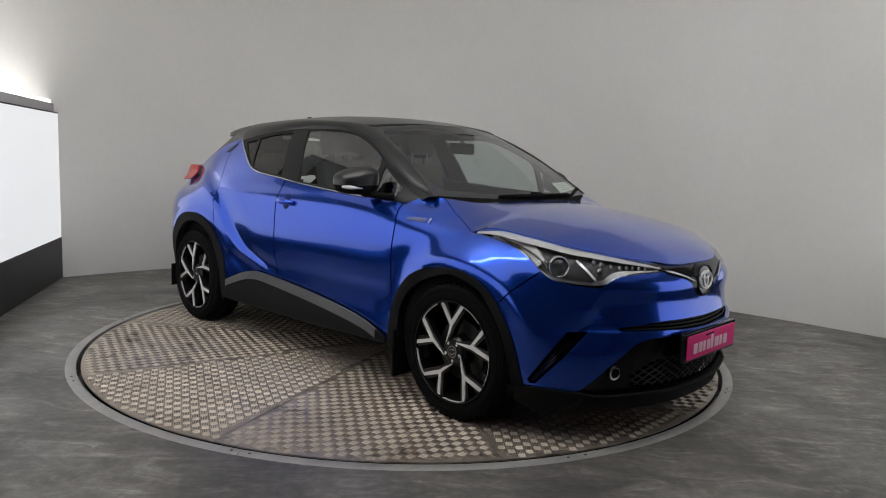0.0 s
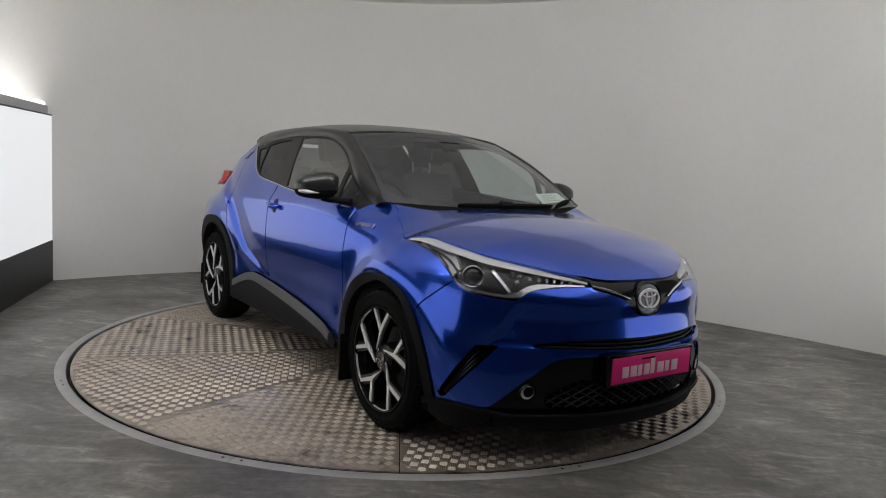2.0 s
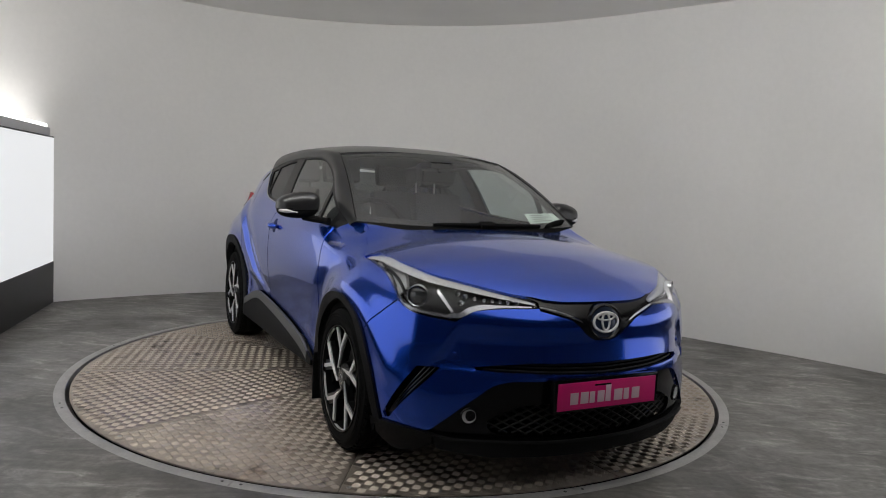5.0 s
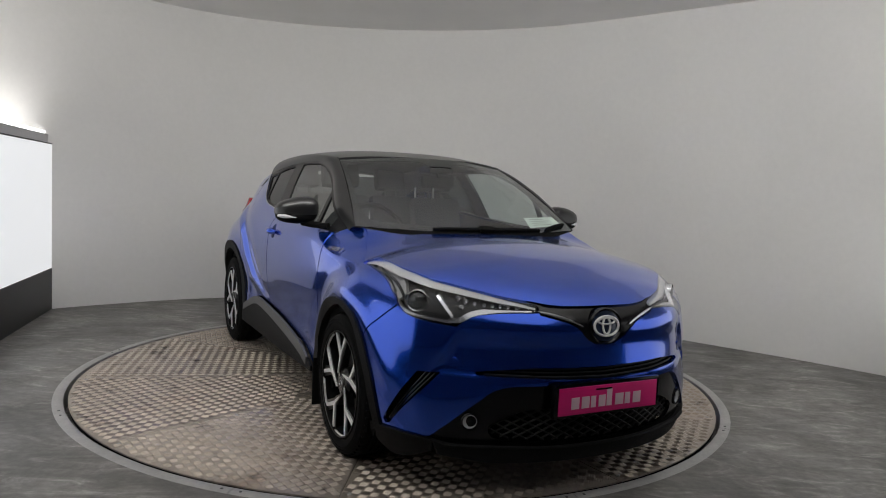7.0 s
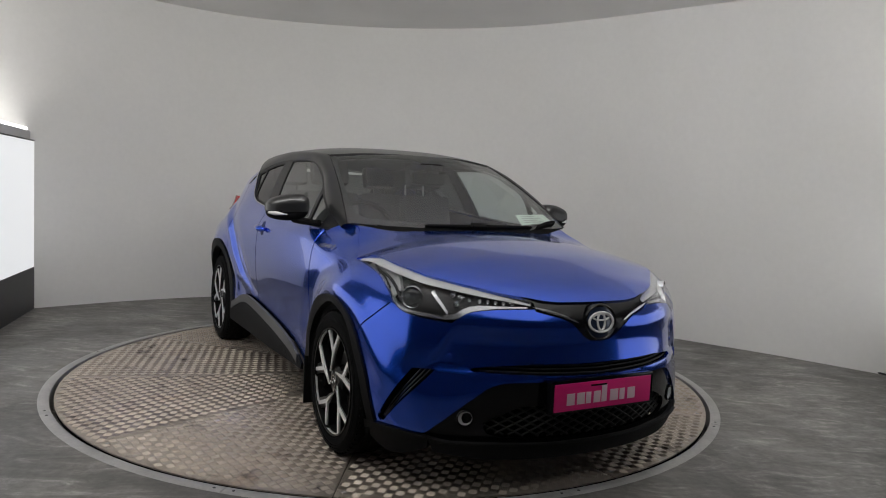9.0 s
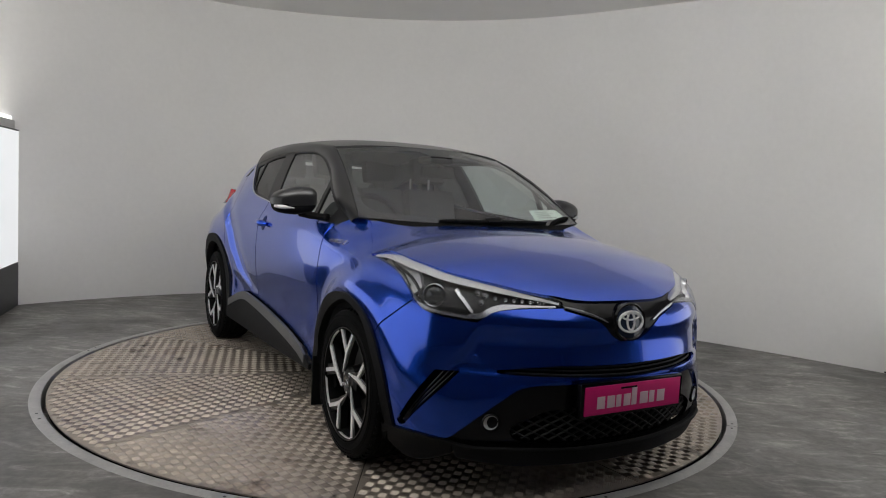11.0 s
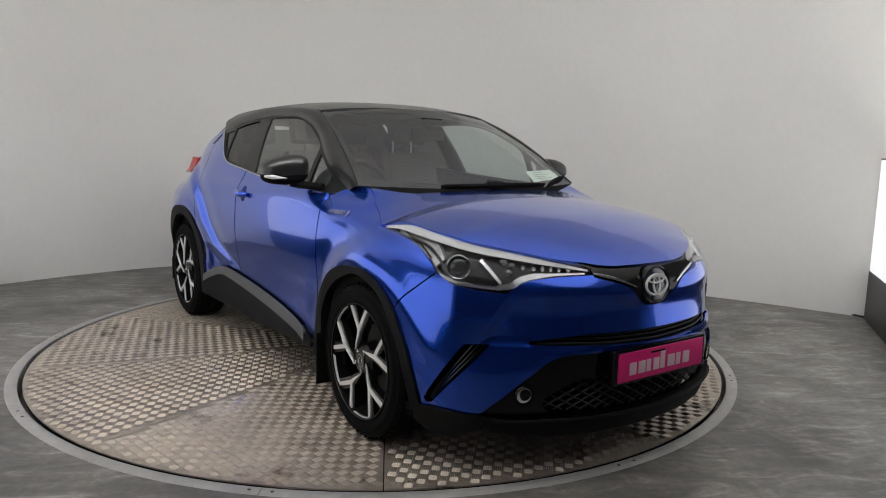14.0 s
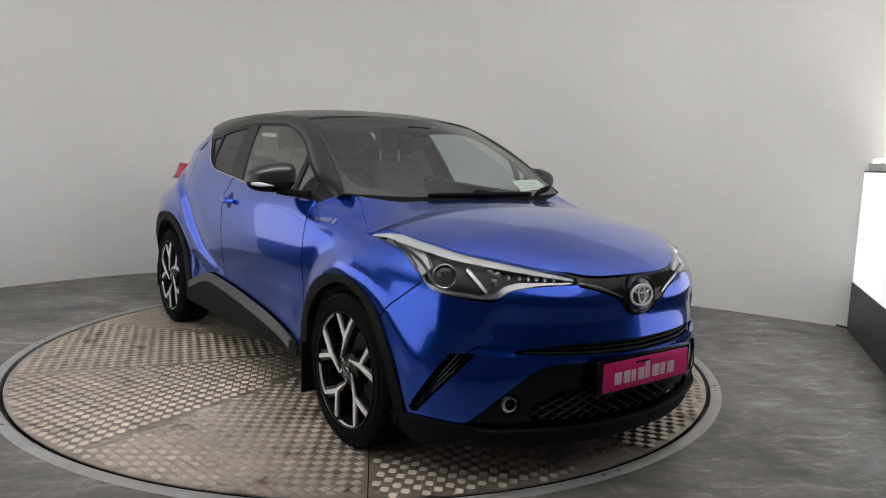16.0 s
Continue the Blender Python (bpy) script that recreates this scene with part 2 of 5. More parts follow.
WALL_LINE = [(4.02, .30), (3.82, .545), (3.53, .82), (3.22, 1.115), (2.77, 1.47), (2.3, 1.85), (1.7, 2.34), (1.0, 2.78), (.2, 3.05), (-.6, 3.15), (-1.4, 3.08),
             (-2.1, 2.86), (-2.6, 2.52), (-3.07, 2.08), (-3.43, 1.68), (-3.7, 1.25), (-3.95, .7)]


def smooth_line(points, steps=90):
    p = np.array(points, float)
    k = np.r_[0, np.cumsum(np.hypot(*np.diff(p, axis=0).T))]
    q = pchip(k, p, np.linspace(0, k[-1], steps))
    for _ in range(6):
        q[1:-1] = (q[:-2] + 2 * q[1:-1] + q[2:]) / 4
    return q


def build_room():
    line = smooth_line(WALL_LINE)
    away = np.gradient(line, axis=0)
    away = np.stack([away[:, 1], -away[:, 0]], 1)
    away /= np.linalg.norm(away, axis=1)[:, None]
    away *= np.sign((away * (line - [0, 0])).sum(1))[:, None]
    outer = line + .12 * away
    bm = slab(bmesh.new(), [tuple(p) for p in line] + [tuple(p) for p in outer[::-1]], -.02, CEILING_Z + .1)
    tagged(part("wall_curved", bm, WALL, sharp=40), "smooth curved grey painted studio wall", "wall", kind="structure")
    right, left = line[0], line[-1]
    # Unseen walls added to close the room; their dark colour stands for darkness.
    for name, a, b in (("added_wall_east", right, (4.3, -7.5)), ("added_wall_west", left, (-4.3, -7.5)), ("added_wall_south", (-4.42, -7.5), (4.42, -7.5))):
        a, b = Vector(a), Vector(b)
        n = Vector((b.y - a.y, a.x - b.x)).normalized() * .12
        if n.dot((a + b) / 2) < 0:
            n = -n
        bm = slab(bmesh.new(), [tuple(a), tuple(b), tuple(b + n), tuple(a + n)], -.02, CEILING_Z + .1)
        tagged(part(name, bm, DARK_SURROUND), "unseen dark wall added to keep the car's reflections dark", "wall", kind="structure")
    bm = bmesh.new()
    slab(bm, [(-4.7, -4.8), (4.7, -4.8), (4.7, 3.6), (-4.7, 3.6)], CEILING_Z, CEILING_Z + .08)
    tagged(part("ceiling", bm, CEILING), "flat white painted studio ceiling", "ceiling", kind="structure")
    # Unseen ceiling piece added over the camera's side, dark for the same reason.
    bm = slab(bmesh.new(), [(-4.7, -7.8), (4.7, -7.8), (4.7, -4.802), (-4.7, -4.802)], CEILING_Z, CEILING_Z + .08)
    tagged(part("added_dark_ceiling", bm, DARK_SURROUND), "unseen dark ceiling added to keep the car's reflections dark", "ceiling", kind="structure")
    bm = bmesh.new()
    n = 96
    hole = [(RING_OUT * math.cos(a), RING_OUT * math.sin(a)) for a in np.linspace(0, 2 * math.pi, n, endpoint=False)]
    inner = [bm.verts.new((x, y, FLOOR_Z)) for x, y in hole]
    far = []
    for x, y in hole:
        k = min((5.0 if x > 0 else -5.0) / x if abs(x) > 1e-6 else 99, ((4.0 if y > 0 else -8.0) / y) if abs(y) > 1e-6 else 99)
        far.append(bm.verts.new((x * k, y * k, FLOOR_Z)))
    for k in range(n):
        bm.faces.new((inner[k], far[k], far[(k + 1) % n], inner[(k + 1) % n]))
    tagged(part("floor", bm, CONCRETE), "stained dark grey polished concrete floor", "floor", kind="structure")
    bm = slab(bmesh.new(), [(-5, -8), (5, -8), (5, 4), (-5, 4)], -.3, -.12)
    tagged(part("floor_pit", bm, CONCRETE), "concrete slab under the turntable", "floor", kind="structure")


def light_box(corner, way, length, depth, base, top, lamp_top, glow, label):
    """A free-standing light box: plinth, white lit face, frame and a strip lamp along its head."""
    thing = new("light_box")
    thing.matrix_basis = pose(corner[0], corner[1], 0, 0, 0, math.degrees(math.atan2(way[1], way[0])))
    side = 1 if thing.matrix_basis.to_3x3().col[1].to_2d().dot(Vector(corner)) > 0 else -1
    tagged(thing, label, "light box", "studio light boxes")

    def slabbed(name, x0, x1, y0, y1, z0, z1, mat, note="", bevel=.004):
        y0, y1 = sorted((side * y0, side * y1))
        return part(name, box(bmesh.new(), x0, x1, y0, y1, z0, z1, bevel), mat, thing, note)

    slabbed("plinth", 0, length, 0, depth, 0, base, BOX_BASE, "black plinth")
    slabbed("body", .004, length, .025, depth, base, top + .004, BOX_BODY)
    slabbed("diffuser", .006, length - .006, .003, .025, base + .002, top - .006, LIGHT_FACE, "lit white diffuser")
    slabbed("frame", 0, length, .001, .03, top - .006, top + .006, BOX_BASE, "thin dark edging")
    slabbed("header", 0, length, .03, depth, top + .006, lamp_top - .03, BOX_BODY, "light grey header")
    slabbed("strip_lamp", .03, length - .03, .05, .09, lamp_top - .03, lamp_top, STRIP, "bright strip lamp", bevel=.002)
    lamp = bpy.data.lights.new("strip_glow", "AREA")
    lamp.shape, lamp.size, lamp.size_y, lamp.energy, lamp.color = "RECTANGLE", length - .5, .10, glow, (1, .985, .95)
    ob = new("strip_glow", lamp)
    ob.parent = thing
    ob.matrix_basis = pose(length / 2 + .1, side * .07, lamp_top + .012, 180 - side * 42, 0, 0)
    return thing


# ---- turntable ----
def build_turntable():
    thing = new("turntable")
    tagged(thing, "round turntable of worn aluminium tread plates set in the floor", "turntable")
    bm = lathe(bmesh.new(), [(PLATE_R - .004, -.03), (PLATE_R - .004, -.008), (0.001, -.008)], 128, "z")
    part("bed", bm, DARK, thing, "dark bed under the plates")
    n = 10
    first = SEAM_ANGLE
    for k in range(n):
        a0, a1 = first + k * 36, first + (k + 1) * 36
        gap = .0022
        pts = []
        for a in np.linspace(radians(a0), radians(a1), 15):
            pts.append((PLATE_R * math.cos(a), PLATE_R * math.sin(a)))
        mid = radians((a0 + a1) / 2)
        ox, oy = gap / math.sin(radians(18)) * math.cos(mid), gap / math.sin(radians(18)) * math.sin(mid)
        # pull the two straight edges in by the gap
        e0, e1 = Vector((math.cos(radians(a0)), math.sin(radians(a0)))), Vector((math.cos(radians(a1)), math.sin(radians(a1))))
        n0, n1 = Vector((-e0.y, e0.x)) * gap, Vector((e1.y, -e1.x)) * gap
        outline = [tuple(Vector((ox, oy)))] + [tuple(e0 * PLATE_R + n0)] + pts[1:-1] + [tuple(e1 * PLATE_R + n1)]
        verts, faces = [], []
        m = len(outline)
        verts += [(x, y, -.006) for x, y in outline] + [(x, y, 0) for x, y in outline]
        faces += [tuple(range(m, 2 * m))] + [(i, (i + 1) % m, m + (i + 1) % m, m + i) for i in range(m)]
        plate = part("tread_plate", mesh_of("tread_plate", verts, faces, TREAD, False), TREAD, thing)
        # raised bars, five to a group, turned a quarter from one group to the next
        bars_v, bars_f = [], []
        cell, length, width, high = .040, .039, .0056, .0024
        spin = mid + radians(60)
        c, s = math.cos(spin), math.sin(spin)
        reach = int(PLATE_R / cell) + 2
        for i in range(-reach, reach + 1):
            for j in range(-reach, reach + 1):
                gx, gy = i * cell, j * cell
                px, py = c * gx - s * gy, s * gx + c * gy
                px, py = px + 1.1 * math.cos(mid), py + 1.1 * math.sin(mid)
                r, a = math.hypot(px, py), (math.atan2(py, px) - mid + math.pi) % (2 * math.pi) - math.pi
                if r > PLATE_R - .022 or abs(a) > radians(18) or r * math.sin(radians(18) - abs(a)) < .020:
                    continue
                turn = spin + (math.pi / 2 if (i + j) % 2 else 0)
                cu, su = math.cos(turn), math.sin(turn)
                for b in range(-2, 3):
                    oy2 = b * .0074
                    half = length / 2 * (1 - .05 * abs(b))
                    base = len(bars_v)
                    for u, v, z in ((-half, 0, 0), (-half * .7, -width / 2, 0), (half * .7, -width / 2, 0), (half, 0, 0), (half * .7, width / 2, 0), (-half * .7, width / 2, 0),
                                    (-half * .72, 0, high), (half * .72, 0, high)):
                        bars_v.append((px + cu * u - su * (v + oy2), py + su * u + cu * (v + oy2), z))
                    bars_f += [tuple(base + q for q in f) for f in ((0, 1, 6), (1, 2, 7, 6), (2, 3, 7), (3, 4, 7), (4, 5, 6, 7), (5, 0, 6))]
        ob = part("tread_relief", mesh_of("tread_relief", bars_v, bars_f, TREAD, False), TREAD, plate)
        tagged(ob, kind="stuff")
        # countersunk bolts at the plate's corners
        for a, r in ((a0 + 1.1, PLATE_R - .05), (a0 + 1.7, PLATE_R * .66), (a0 + 2.6, PLATE_R * .40)):
            x, y = r * math.cos(radians(a)), r * math.sin(radians(a))
            bm = lathe(bmesh.new(), [(.012, 0), (.0115, .002), (.005, .0024), (.0045, .0012), (.0005, .0012)], 12, "z")
            bmesh.ops.translate(bm, vec=(x, y, 0), verts=bm.verts)
            part("bolt", bm, RING, plate)
    return thing


def build_ring():
    ring = new("floor_ring")
    tagged(ring, "worn pale steel ring round the turntable", "floor ring", kind="structure")
    inner, n = PLATE_R + .023, 9
    profile = [(inner, -.12), (inner, .002), (inner + .004, .004), (RING_OUT - .010, .004), (RING_OUT, .0005), (RING_OUT, -.12)]
    for k in range(n):
        bm = bmesh.new()
        rows = [[bm.verts.new((r * math.cos(a), r * math.sin(a), z)) for r, z in profile] for a in np.linspace(radians(-105 + 40 * k + .05), radians(-65 + 40 * k - .05), 22)]
        for a, b in zip(rows, rows[1:]):
            for q in range(len(profile) - 1):
                bm.faces.new((a[q], b[q], b[q + 1], a[q + 1]))
        bm.faces.new(rows[0])
        bm.faces.new(rows[-1][::-1])
        piece = part("ring_segment", bm, RING, ring)
        for d in (1.2, 38.8):
            a = radians(-105 + 40 * k + d)
            bm = lathe(bmesh.new(), [(.007, .004), (.0065, .0052), (.003, .0054), (.0005, .0048)], 12, "z")
            r = (inner + RING_OUT) / 2
            bmesh.ops.translate(bm, vec=(r * math.cos(a), r * math.sin(a), 0), verts=bm.verts)
            part("screw", bm, DISC, piece)


# The skin of the car is a loft: a plan contour with width profiles at stations along it.
def pchip(xs, ys, x):
    """Monotone cubic through (xs, ys), ys may have columns; held flat beyond the ends."""
    xs, ys, x = np.asarray(xs, float), np.asarray(ys, float), np.clip(np.asarray(x, float), xs[0], xs[-1])
    flat = ys.ndim == 1
    ys = ys[:, None] if flat else ys
    h = np.diff(xs)[:, None]
    d = np.diff(ys, axis=0) / h
    m = np.zeros_like(ys)
    same = (d[:-1] * d[1:]) > 0
    with np.errstate(all="ignore"):
        m[1:-1] = np.where(same, 2 * d[:-1] * d[1:] / (d[:-1] + d[1:]), 0)
    m[0], m[-1] = d[0], d[-1]
    i = np.clip(np.searchsorted(xs, x, "right") - 1, 0, len(xs) - 2)
    hh = (xs[i + 1] - xs[i])[..., None]
    t = ((x - xs[i]) / (xs[i + 1] - xs[i]))[..., None]
    out = (ys[i] * (1 + 2 * t) * (1 - t) ** 2 + m[i] * hh * t * (1 - t) ** 2 + ys[i + 1] * t * t * (3 - 2 * t) + m[i + 1] * hh * t * t * (t - 1))
    return out[..., 0] if flat else out


PLAN = np.array([(2.185, 0), (2.1835, .09), (2.168, .25), (2.09, .47), (1.96, .63), (1.80, .745), (1.55, .825), (1.32, .855), (1.0, .855), (.5, .85), (0, .85),
                 (-.5, .85), (-1.0, .86), (-1.32, .865), (-1.6, .845), (-1.85, .77), (-2.0, .63), (-2.08, .4), (-2.11, 0)])
knots = np.r_[0, np.cumsum(np.hypot(*np.diff(PLAN, axis=0).T))]
FINE = np.linspace(0, knots[-1], 600)
LINE = pchip(knots, PLAN, FINE)
for _ in range(12):
    LINE[1:-1] = (LINE[:-2] + 2 * LINE[1:-1] + LINE[2:]) / 4


def along_x(x):
    """The contour's running length at a place x."""
    return np.interp(-np.asarray(x, float), -LINE[:, 0], FINE)


def along_y(y):
    """The running length at a distance y from the middle of the nose."""
    return np.interp(np.asarray(y, float), LINE[:320, 1].clip(0) + np.arange(320) * 1e-7, FINE[:320])


LEVELS = np.array([.13, .30, .42, .52, .62, .72, .80, .87, .93, .98, 1.04, 1.10, 1.20, 1.30, 1.40, 1.47])
STATIONS, PROFILES = [], []


def station(s, offsets):
    STATIONS.append(float(s))
    PROFILES.append(np.r_[offsets, [offsets[-1]] * (len(LEVELS) - len(offsets))])


def side(x, *widths):
    s = along_x(x)
    station(s, np.array(widths) - np.interp(s, FINE, LINE[:, 1]))


# nose: set back from the contour with height
station(0, [-.07, -.02, 0, .005, -.012, -.02, -.075, -.17, -.26, -.34])
station(along_y(.30), [-.07, -.02, 0, .005, -.012, -.02, -.07, -.16, -.25, -.33])
station(along_y(.50), [-.05, .0, .008, .0, -.012, -.02, -.06, -.14, -.23, -.31])
station(along_x(1.93), [-.015, .040, .034, .014, .012, .0, -.035, -.11, -.20, -.28])
station(along_x(1.79), [.0, .055, .062, .058, .050, .036, .010, -.055, -.14, -.22])
side(1.60, .80, .85, .872, .876, .868, .853, .828, .78, .705, .60)
side(1.32, .82, .85, .87, .885, .892, .888, .872, .835, .765, .66)
side(1.0, .84, .85, .852, .845, .84, .842, .845, .84, .82, .765, .64)
side(.75, .84, .842, .834, .834, .842, .850, .850, .846, .838, .822, .778, .75, .70, .64, .57, .52)
side(.3, .84, .842, .828, .830, .842, .853, .854, .851, .845, .836, .803, .775, .735, .685, .625, .575)
side(-.2, .84, .842, .828, .830, .842, .854, .855, .852, .847, .838, .804, .778, .737, .69, .635, .59)
side(-.6, .84, .845, .832, .834, .844, .854, .857, .855, .850, .841, .808, .78, .738, .69, .635, .59)
side(-.9, .85, .86, .857, .845, .845, .852, .86, .862, .858, .847, .815, .785, .738, .685, .63, .58)
side(-1.32, .84, .86, .878, .892, .897, .897, .892, .883, .868, .842, .795, .760, .708, .655, .60, .55)
side(-1.65, .80, .83, .85, .862, .87, .870, .862, .845, .812, .752, .690, .655, .622, .585, .54, .50)
side(-1.9, .68, .72, .74, .75, .755, .76, .755, .745, .715, .665, .61, .585, .555, .52, .47, .43)
station(along_y(0) + FINE[-1] - .45, [-.05, -.02, 0, 0, 0, 0, 0, 0, 0, -.02, -.05, -.1, -.17, -.25, -.33, -.4])
station(FINE[-1], [-.05, -.02, 0, 0, 0, 0, 0, 0, 0, -.02, -.05, -.1, -.17, -.25, -.33, -.4])
TABLE_S = np.linspace(0, FINE[-1], 500)
TABLE_Z = np.linspace(.13, 1.47, 270)
_rows = np.stack([pchip(LEVELS, p, TABLE_Z) for p in PROFILES])
GRID = pchip(STATIONS, _rows, TABLE_S)
for _ in range(30):
    GRID[1:-1] = (GRID[:-2] + 2 * GRID[1:-1] + GRID[2:]) / 4
_calm = GRID.copy()
for _ in range(170):
    _calm[1:-1] = (_calm[:-2] + 2 * _calm[1:-1] + _calm[2:]) / 4
GRID = GRID + (_calm - GRID) * (np.clip((TABLE_S - 1.05) / .3, 0, 1) * np.clip((4.5 - TABLE_S) / .3, 0, 1))[:, None]
for _ in range(12):
    GRID[:, 1:-1] = (GRID[:, :-2] + 2 * GRID[:, 1:-1] + GRID[:, 2:]) / 4


def ease(t):
    t = np.clip(t, 0, 1)
    return t * t * (3 - 2 * t)


# the nose steps back above the ledge that runs from the air blade to the slot
_ts, _tz = TABLE_S[:, None], TABLE_Z[None, :]
_edge = np.interp(_tz, [.28, .53, .62, .72], [.97, .765, .70, .66])
GRID = GRID - .015 * ease((_edge + .012 - _ts) / .024) * ease((_tz - .522) / .02) * ease((.74 - _tz) / .10)
# raised bows round the wheels
_zf = ease((_tz - .40) / .10)
_rf, _rr = np.hypot(_ts - 1.38, (_tz - .335) * 1.02), np.hypot(_ts - 4.0, (_tz - .335) * 1.02)
GRID = GRID + _zf * (.012 * np.exp(-((_rf - .455) / .045) ** 2) - .007 * np.exp(-((_rf - .57) / .06) ** 2) * ease((_ts - 1.2) / .2))
GRID = GRID + _zf * ease((1.0 - _tz) / .2) * .009 * np.exp(-((_rr - .50) / .05) ** 2)
# the rear flare rises at a crease that climbs from the sill to the tail
_back = _ts - np.interp(_tz, [.40, .53, .60, .725, .85, .955, 1.07, 1.15], [2.9, 3.17, 3.38, 3.53, 3.62, 3.74, 4.0, 4.2])
_rise = ease((_back + .04) / .10)
GRID = GRID + ease((_tz - .45) / .15) * ease((1.16 - _tz) / .12) * (.016 * _rise * ease((.40 - _back) / .40) - .010 * ease((_back + .30) / .28) * (1 - _rise))
_slope = np.gradient(LINE, FINE, axis=0)
_slope /= np.linalg.norm(_slope, axis=1)[:, None]
NORMAL = np.stack([-_slope[:, 1], _slope[:, 0]], 1) * -1
NORMAL[:12] = NORMAL[:12] * [1, 0] + (NORMAL[12] * [0, 1])[None] * (np.arange(12) / 12)[:, None]


def skin(s, z, out=0.0):
    """Points of the car's outer skin, on the side where y is negative; out: metres proud of it."""
    s, z = np.clip(np.asarray(s, float), 0, FINE[-1]), np.clip(np.asarray(z, float), .13, 1.47)
    a, b = s / TABLE_S[1], (z - .13) / (TABLE_Z[1] - .13)
    i, j = np.clip(a.astype(int), 0, 498), np.clip(b.astype(int), 0, 268)
    u, v = a - i, b - j
    d = (GRID[i, j] * (1 - u) + GRID[i + 1, j] * u) * (1 - v) + (GRID[i, j + 1] * (1 - u) + GRID[i + 1, j + 1] * u) * v + out
    x, y = np.interp(s, FINE, LINE[:, 0]), np.interp(s, FINE, LINE[:, 1])
    nx, ny = np.interp(s, FINE, NORMAL[:, 0]), np.interp(s, FINE, NORMAL[:, 1])
    return np.stack([x + d * nx, -(y + d * ny), z], -1)


def roof_at(x, y):
    """Height of the roof."""
    mid = pchip([-1.55, -1.45, -1.2, -.8, -.3, .1, .32, .45], [1.415, 1.432, 1.474, 1.511, 1.526, 1.511, 1.484, 1.46], x)
    return mid - .05 * (np.abs(y) / .58) ** 2.6


def bonnet_at(x, y):
    """Height of the bonnet."""
    mid = pchip([.9, 1.1, 1.4, 1.7, 1.9, 2.02, 2.10, 2.16], [1.068, 1.048, 1.022, .974, .915, .865, .815, .76], x)
    drop = pchip([.9, 1.017, 1.10, 1.2, 1.30, 1.335, 1.39, 1.46, 1.6, 1.72, 1.82, 1.89, 1.96, 2.04, 2.2], [.002, .006, .036, .065, .078, .081, .072, .068, .065, .066, .079, .092, .102, .134, .14], x)
    return mid - drop * (np.abs(y) / .68) ** 2.4


def screen_at(u, v, out=0.0):
    """The windscreen: u across from -1 to 1, v up from 0 to 1."""
    u, v = np.asarray(u, float), np.asarray(v, float)
    low = np.stack([1.125 - .14 * u * u, .70 * u, 1.045 + .018 * u * u], -1)
    top = np.stack([.425 - .12 * u * u, .567 * u, 1.466 - .036 * u * u], -1)
    p = low * (1 - v)[..., None] + top * v[..., None]
    return p + np.stack([.5 + 0 * u, 0 * u, .86 + 0 * u], -1) * (.035 * 4 * v * (1 - v) * (1 - .3 * u * u) + out)[..., None]


def wide_skin(s, z, out=0.0):
    """The skin across the nose: s below zero lies on the other side."""
    p = skin(np.abs(s), z, out)
    return p * np.stack([np.ones_like(s), np.where(np.asarray(s) < 0, -1.0, 1.0), np.ones_like(s)], -1)


# ---- car ----
SKIN_MIRROR = np.array([1, -1, 1])


def run(points, n=10):
    """A smooth open curve through points, n steps to a span at most."""
    p = np.array(points, float)
    k = np.r_[0, np.cumsum(np.hypot(*np.diff(p, axis=0).T))]
    return [tuple(q) for q in pchip(k, p, np.linspace(0, k[-1], max(2, n * (len(p) - 1) // 2)))]


def inside(poly, pts):
    x, y = pts[:, 0], pts[:, 1]
    hit = np.zeros(len(pts), bool)
    for (x0, y0), (x1, y1) in zip(poly, np.roll(poly, -1, axis=0)):
        cross = (y0 > y) != (y1 > y)
        with np.errstate(all="ignore"):
            hit ^= cross & (x < (x1 - x0) * (y - y0) / (y1 - y0) + x0)
    return hit


def dense(outline, step):
    out = []
    p = np.array(outline, float)
    for a, b in zip(p, np.roll(p, -1, axis=0)):
        n = max(1, int(math.ceil(np.hypot(*(b - a)) / step)))
        if np.hypot(*(b - a)) < 1e-6:
            continue
        out += [a + (b - a) * k / n for k in range(n)]
    return np.array(out)


def shrunk(poly, by):
    """The outline drawn in by a small gap."""
    area = np.sum(poly[:, 0] * np.roll(poly[:, 1], -1) - np.roll(poly[:, 0], -1) * poly[:, 1])
    way = np.roll(poly, -1, axis=0) - np.roll(poly, 1, axis=0)
    way /= np.linalg.norm(way, axis=1)[:, None] + 1e-9
    return poly + np.stack([-way[:, 1], way[:, 0]], 1) * by * np.sign(area)


